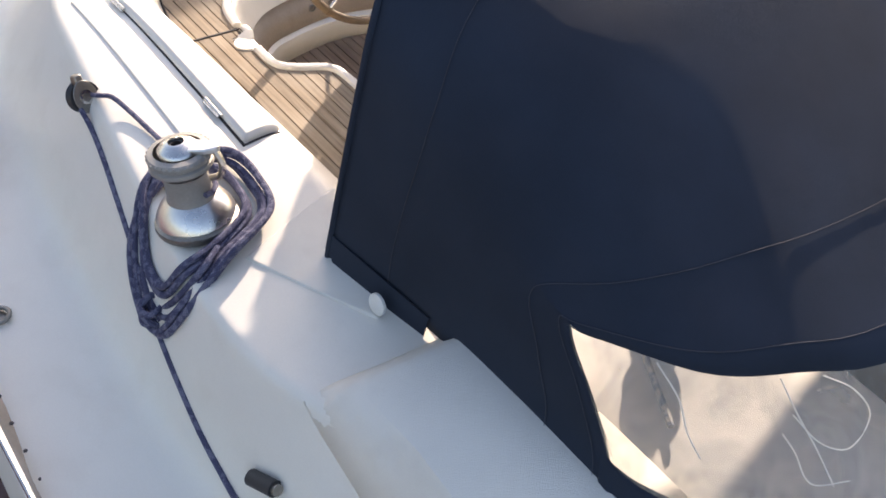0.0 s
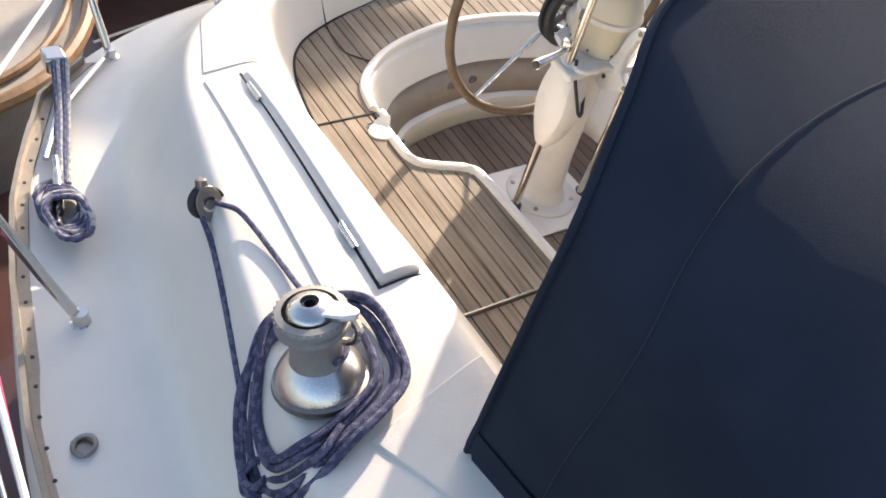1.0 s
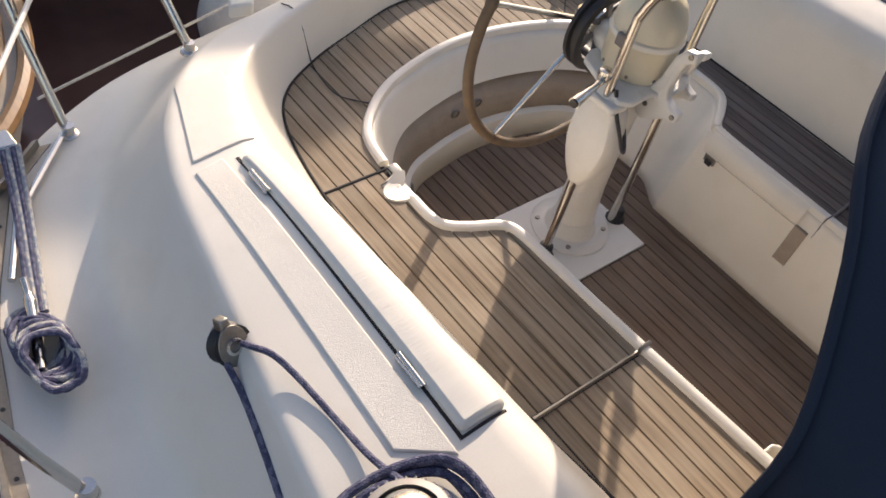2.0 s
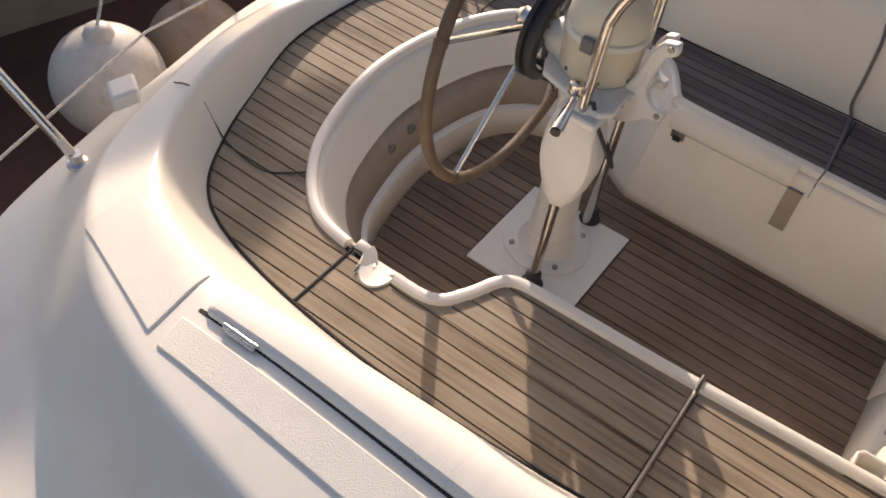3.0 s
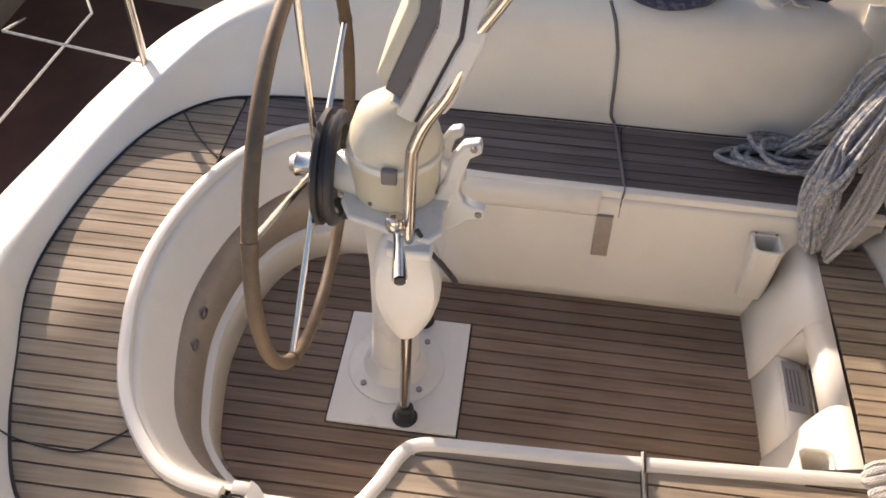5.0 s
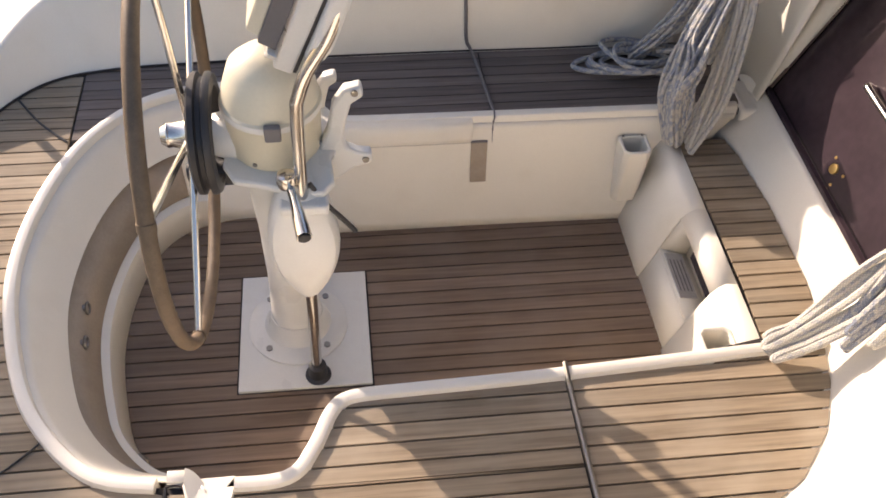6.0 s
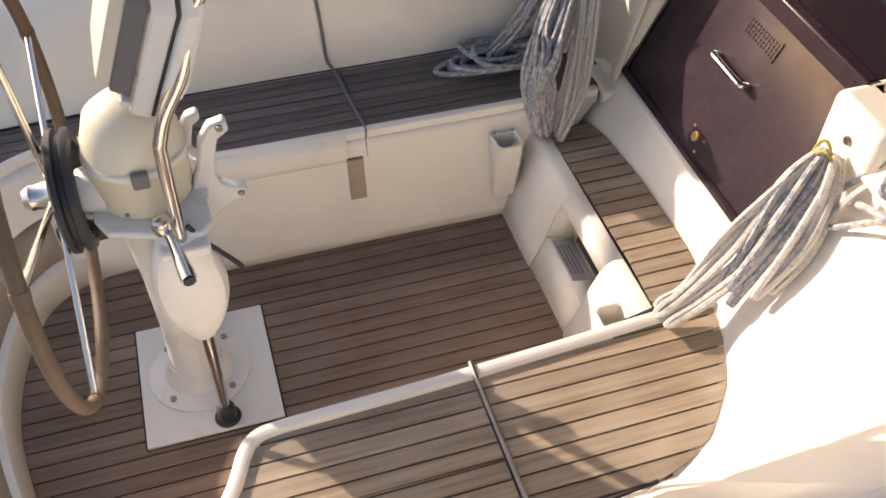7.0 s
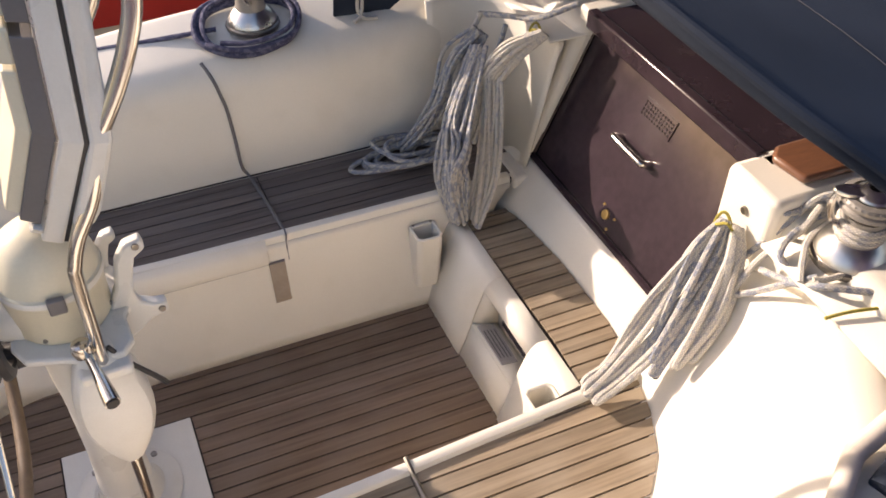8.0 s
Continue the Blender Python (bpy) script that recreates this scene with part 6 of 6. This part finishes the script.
ball_fender((-2.0, -0.13, -0.35), 0.235, "large grey-white ball fender between the boats", FENDER)
ball_fender((-2.0, 0.36, -0.45), 0.23, "brownish ball fender hanging behind the stern", STAINED)


def hull(name, x0, x1, y0, y1, z0, z1, flare, mat_, lab, m=None, stripe=None):
    h = thing(name, ((x0 + x1) / 2, (y0 + y1) / 2, z0), lab, "boat")
    m = m or Matrix.Identity(4)
    rws = []
    for k in range(13):
        t = k / 12
        x = x0 + (x1 - x0) * t
        taper = 1 - max(0, abs(t - 0.45) - 0.25) * 1.5
        yc, hw = (y0 + y1) / 2, (y1 - y0) / 2 * taper
        rws.append([m @ V(x, yc - hw + flare, z0), m @ V(x, yc - hw + flare * 0.3, z0 + (z1 - z0) * 0.5), m @ V(x, yc - hw, z1), m @ V(x, yc - hw + 0.06, z1 + 0.02), m @ V(x, yc + hw - 0.06, z1 + 0.02), m @ V(x, yc + hw, z1), m @ V(x, yc + hw - flare * 0.3, z0 + (z1 - z0) * 0.5), m @ V(x, yc + hw - flare, z0)])
    part("shell", grid(bmesh.new(), rws), mat_, h)
    if stripe:
        for zz, hh, sm in stripe:
            for sgn in (0, 1):
                col = []
                for r in rws:
                    a, b = (r[1], r[2]) if sgn == 0 else (r[6], r[5])
                    off = V(0, -0.006 if sgn == 0 else 0.006, 0)
                    col.append([a.lerp(b, zz) + off, a.lerp(b, zz + hh) + off])
                part("stripe", grid(bmesh.new(), col), sm, h)
    return h


astern = hull("moored_boat", -0.6, 9, 2.6, 6, -0.95, 0.3, 0.3, DIRTYHULL, "stained cream hull moored astern, with an unseen boom added to shade the helm seat", pose(0, 0, 0, 0, 0, 90))
# unseen mast, boom and sail, added only to cast the helm seat's shade band
CASTER = V(0.777, 0.629, 0)
caster_mid = V(-4.44, 4.29, 2.865)
part("caster_mast", tubes([(caster_mid.x - 1.6 * CASTER.x, caster_mid.y - 1.6 * CASTER.y, 0.25), (caster_mid.x - 1.6 * CASTER.x, caster_mid.y - 1.6 * CASTER.y, 9.0)], 0.065, 14), STEEL, astern)
part("caster_boom", tubes([caster_mid + CASTER * -1.6 + V(0, 0, -0.05), caster_mid + CASTER * 0.75 + V(0, 0, -0.05)], 0.045, 12), STEEL, astern)
# thickness along the added sail shapes the slanted edge of that shade
stack = smooth_path([(-1.5, 0.20, 0), (-1.1, 0.22, 0), (-0.7, 0.22, 0), (-0.33, 0.19, 0), (-0.06, 0.115, 0), (0.15, 0.065, 0), (0.7, 0.05, 0)], 4)
part("shade_caster", tubes([caster_mid + CASTER * q.x + V(0, 0, -0.105 + 1.08 * q.y + 0.004 * math.sin(9 * q.x)) for q in stack], [q.y for q in stack], 16), NAVY, astern, "added shade caster shaped as a covered sail, higher at one end")
hull("moored_boat", -4.5, 12, 2.9, 5.6, -0.95, 0.55, 0.25, CREAMHULL, "cream hulled boat with a red stripe moored to port", stripe=((0.12, 0.22, REDHULL), (0.92, 0.07, REDHULL)))
old = thing("old_boat", (-3.2, -2.2, -0.9), "old grey wooden boat with a varnished rail moored astern", "boat")
bow = [(p.x, p.y) for p in smooth_path([(-1.28, -2.6, 0), (-1.22, -2.1, 0), (-1.30, -1.75, 0), (-1.48, -1.44, 0), (-1.90, -1.18, 0), (-2.6, -1.05, 0), (-4.0, -1.0, 0), (-6.5, -1.05, 0)], 6)]
part("hull", grid(bmesh.new(), [[V(-3 + (x + 3) * k, -2.2 + (y + 2.2) * k, z) for k, z in ((0.84, -0.95), (0.93, -0.60), (1.0, -0.20), (1.0, -0.16))] for x, y in bow]), GREYHULL, old)
part("deck", grid(bmesh.new(), [[V(-3 + (x + 3) * k, -2.2 + (y + 2.2) * k, -0.17) for k in (1.0, 0.94, 0.5)] for x, y in bow]), DIRTYHULL, old)
part("rail", tubes([(x, y, -0.155) for x, y in bow], 0.035, 8), WOODHULL, old, "varnished rubbing rail")
part("rail", tubes([(-3 + (x + 3) * 0.93, -2.2 + (y + 2.2) * 0.93, -0.15) for x, y in bow], 0.02, 8), WOODHULL, old, "varnished rubbing rail")
org = thing("orange_fender", (-0.80, 1.98, -0.3), "faded orange buoy beside the stern", "fender")
part("ball", lathe(bmesh.new(), (-0.80, 1.98, 0.0), [(0, -0.3), (0.15, -0.27), (0.27, -0.14), (0.30, 0), (0.27, 0.14), (0.16, 0.26), (0.05, 0.31), (0, 0.33)], 32), ORANGE, org)
for pts, r, lab in (([(-1.60, -1.25, -0.13), (-1.60, -0.2, 0.13), (-1.60, 0.48, 0.115), (-1.60, 1.64, 0.06), (-2.70, 3.4, 0.30)], 0.006, "white mooring line running across the stern"),
                    ([(-0.95, 0.80, 0.43), (-1.45, 0.81, 0.50), (-2.5, 2.505, -0.576)], 0.005, "thin mooring line to the boat astern"),
                    ([(-2.45, 1.438, -0.191), (-2.45, 1.856, -0.215), (-2.45 - 0.25, 2.274, 0.32)], 0.006, "white line along the boat astern")):
    tagged(part("mooring_line", tubes(pts, r, 7), ROPE_WHITE), lab, "rope")
for x, y, dx, dy, lab in ((-0.95, 0.76, -0.05, 0.05, "stainless stern rail post"),):
    sp = thing("stern_post", (x, y, 0.40), lab, "stanchion")
    part("post", tubes([(x, y, 0.38), (x + dx, y + dy, 1.05)], 0.0135, 12), STEEL, sp)
    part("foot", lathe(bmesh.new(), (x, y, 0.39), [(0.03, 0), (0.028, 0.01), (0.018, 0.014), (0.017, 0.05), (0, 0.05)], 16), STEEL, sp)
sr = thing("stern_rail", (-1.12, 0.0, 0.95), "curved stainless rail at the port quarter", "rail")
part("rail", tubes(smooth_path([(-1.06, 0.66, 1.04), (-1.03, 0.75, 1.05), (-1.0, 0.81, 1.05), (-0.8, 1.35, 1.03)], 5), 0.0125, 10), STEEL, sr)
vst = thing("navy_cover", (1.08, 0.98, 0.77), "navy canvas corner tied down on the port coaming", "canvas cover")
part("cloth", thicken_mesh([[V(x, 0.965 + 0.012 * math.sin(9 * x), 0.772 + rise), V(x + 0.005, 0.985 + 0.02 * math.sin(11 * x), 0.86 + rise), V(x + 0.02, 1.05 + 0.02 * math.sin(7 * x), 1.0 + rise), V(x + 0.05, 1.16, 1.2 + rise)] for x, rise in ((0.955, 0.02), (0.975, 0.004), (1.02, 0.0), (1.08, 0.002), (1.13, 0.004), (1.18, 0.04), (1.24, 0.09), (1.32, 0.15))]), NAVY, vst)
part("tie", tubes(smooth_path([(1.03, 0.955, 0.98), (1.035, 0.95, 0.88), (1.03, 0.945, 0.81), (1.05, 0.93, 0.785), (1.09, 0.925, 0.782)], 5), 0.006, 8), ROPE_WHITE, vst, "pale tie")
part("tie", tubes(smooth_path([(1.06, 0.955, 0.97), (1.05, 0.95, 0.87), (1.04, 0.94, 0.80), (1.01, 0.925, 0.780)], 5), 0.006, 8), ROPE_WHITE, vst, "pale tie")
foot_c = slab(bmesh.new(), [(-1.07, -0.74), (-1.0, -0.78), (-0.98, -0.70), (-1.05, -0.66)], 0.47, 0.52)
tagged(part("stern_chock", foot_c, GEL, bevel=0.01), "white moulded chock on the stern corner", "chock")

# ---- teak planks ----
PITCH, GAP = 0.0478, 0.0055
teak_sole = thing("sole_teak", (0.3, 0, 0), "weathered brown teak planks of the cockpit sole", "planking", kind="structure")
plate_hole = [(-0.18, -0.205), (0.198, -0.205), (0.198, 0.212), (-0.18, 0.212)]
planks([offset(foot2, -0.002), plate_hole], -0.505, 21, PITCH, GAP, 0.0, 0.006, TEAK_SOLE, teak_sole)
teak_s = thing("seat_teak", (0.3, -0.65, SEAT), "sun-bleached teak planks of the starboard seat", "planking", kind="structure")
teak_a = thing("seat_teak", (-0.8, 0, SEAT), "weathered teak planks of the helm seat", "planking", kind="structure")
teak_p = thing("seat_teak", (0.3, 0.65, SEAT), "teak planks of the port seat, greyed for the coaming's shade", "planking", kind="structure")
Y0 = -0.93
planks([seat_region], Y0, 11, PITCH, GAP, SEAT, 0.008, TEAK, teak_s, lims=(0.646, 2))
planks([seat_region], Y0, 11, PITCH, GAP, SEAT, 0.008, TEAK, teak_s, lims=(-0.257, 0.630))
planks([seat_region], Y0, 27, PITCH, GAP, SEAT, 0.008, TEAK, teak_a, lims=(-2, -0.267))
planks([seat_region], Y0 + 27 * PITCH, 12, PITCH, GAP, SEAT, 0.008, TEAK, teak_a, lims=(-2, -0.627))
PP = 0.0445
# port seat: the coaming's shade is put into the plank colour
planks([seat_region], 0.45, 9, PP, GAP * 0.8, SEAT, 0.008, TEAK_SHADED, teak_p, lims=(-0.62, 0.598))
planks([seat_region], 0.45, 9, PP, GAP * 0.8, SEAT, 0.008, TEAK_SHADED, teak_p, lims=(0.602, 1.42))
teak_b = thing("step_teak", (1.27, 0, BR), "teak planks on the bridge step", "planking", kind="structure")
planks([[(1.180, -0.46), (1.196, -0.16), (1.190, 0.12), (1.178, 0.42), (1.330, 0.42), (1.352, 0.34), (1.374, 0.12), (1.374, -0.16), (1.350, -0.36), (1.33, -0.46)]], -0.46, 19, PITCH, 0.0065, BR + 0.012, 0.008, TEAK, teak_b)
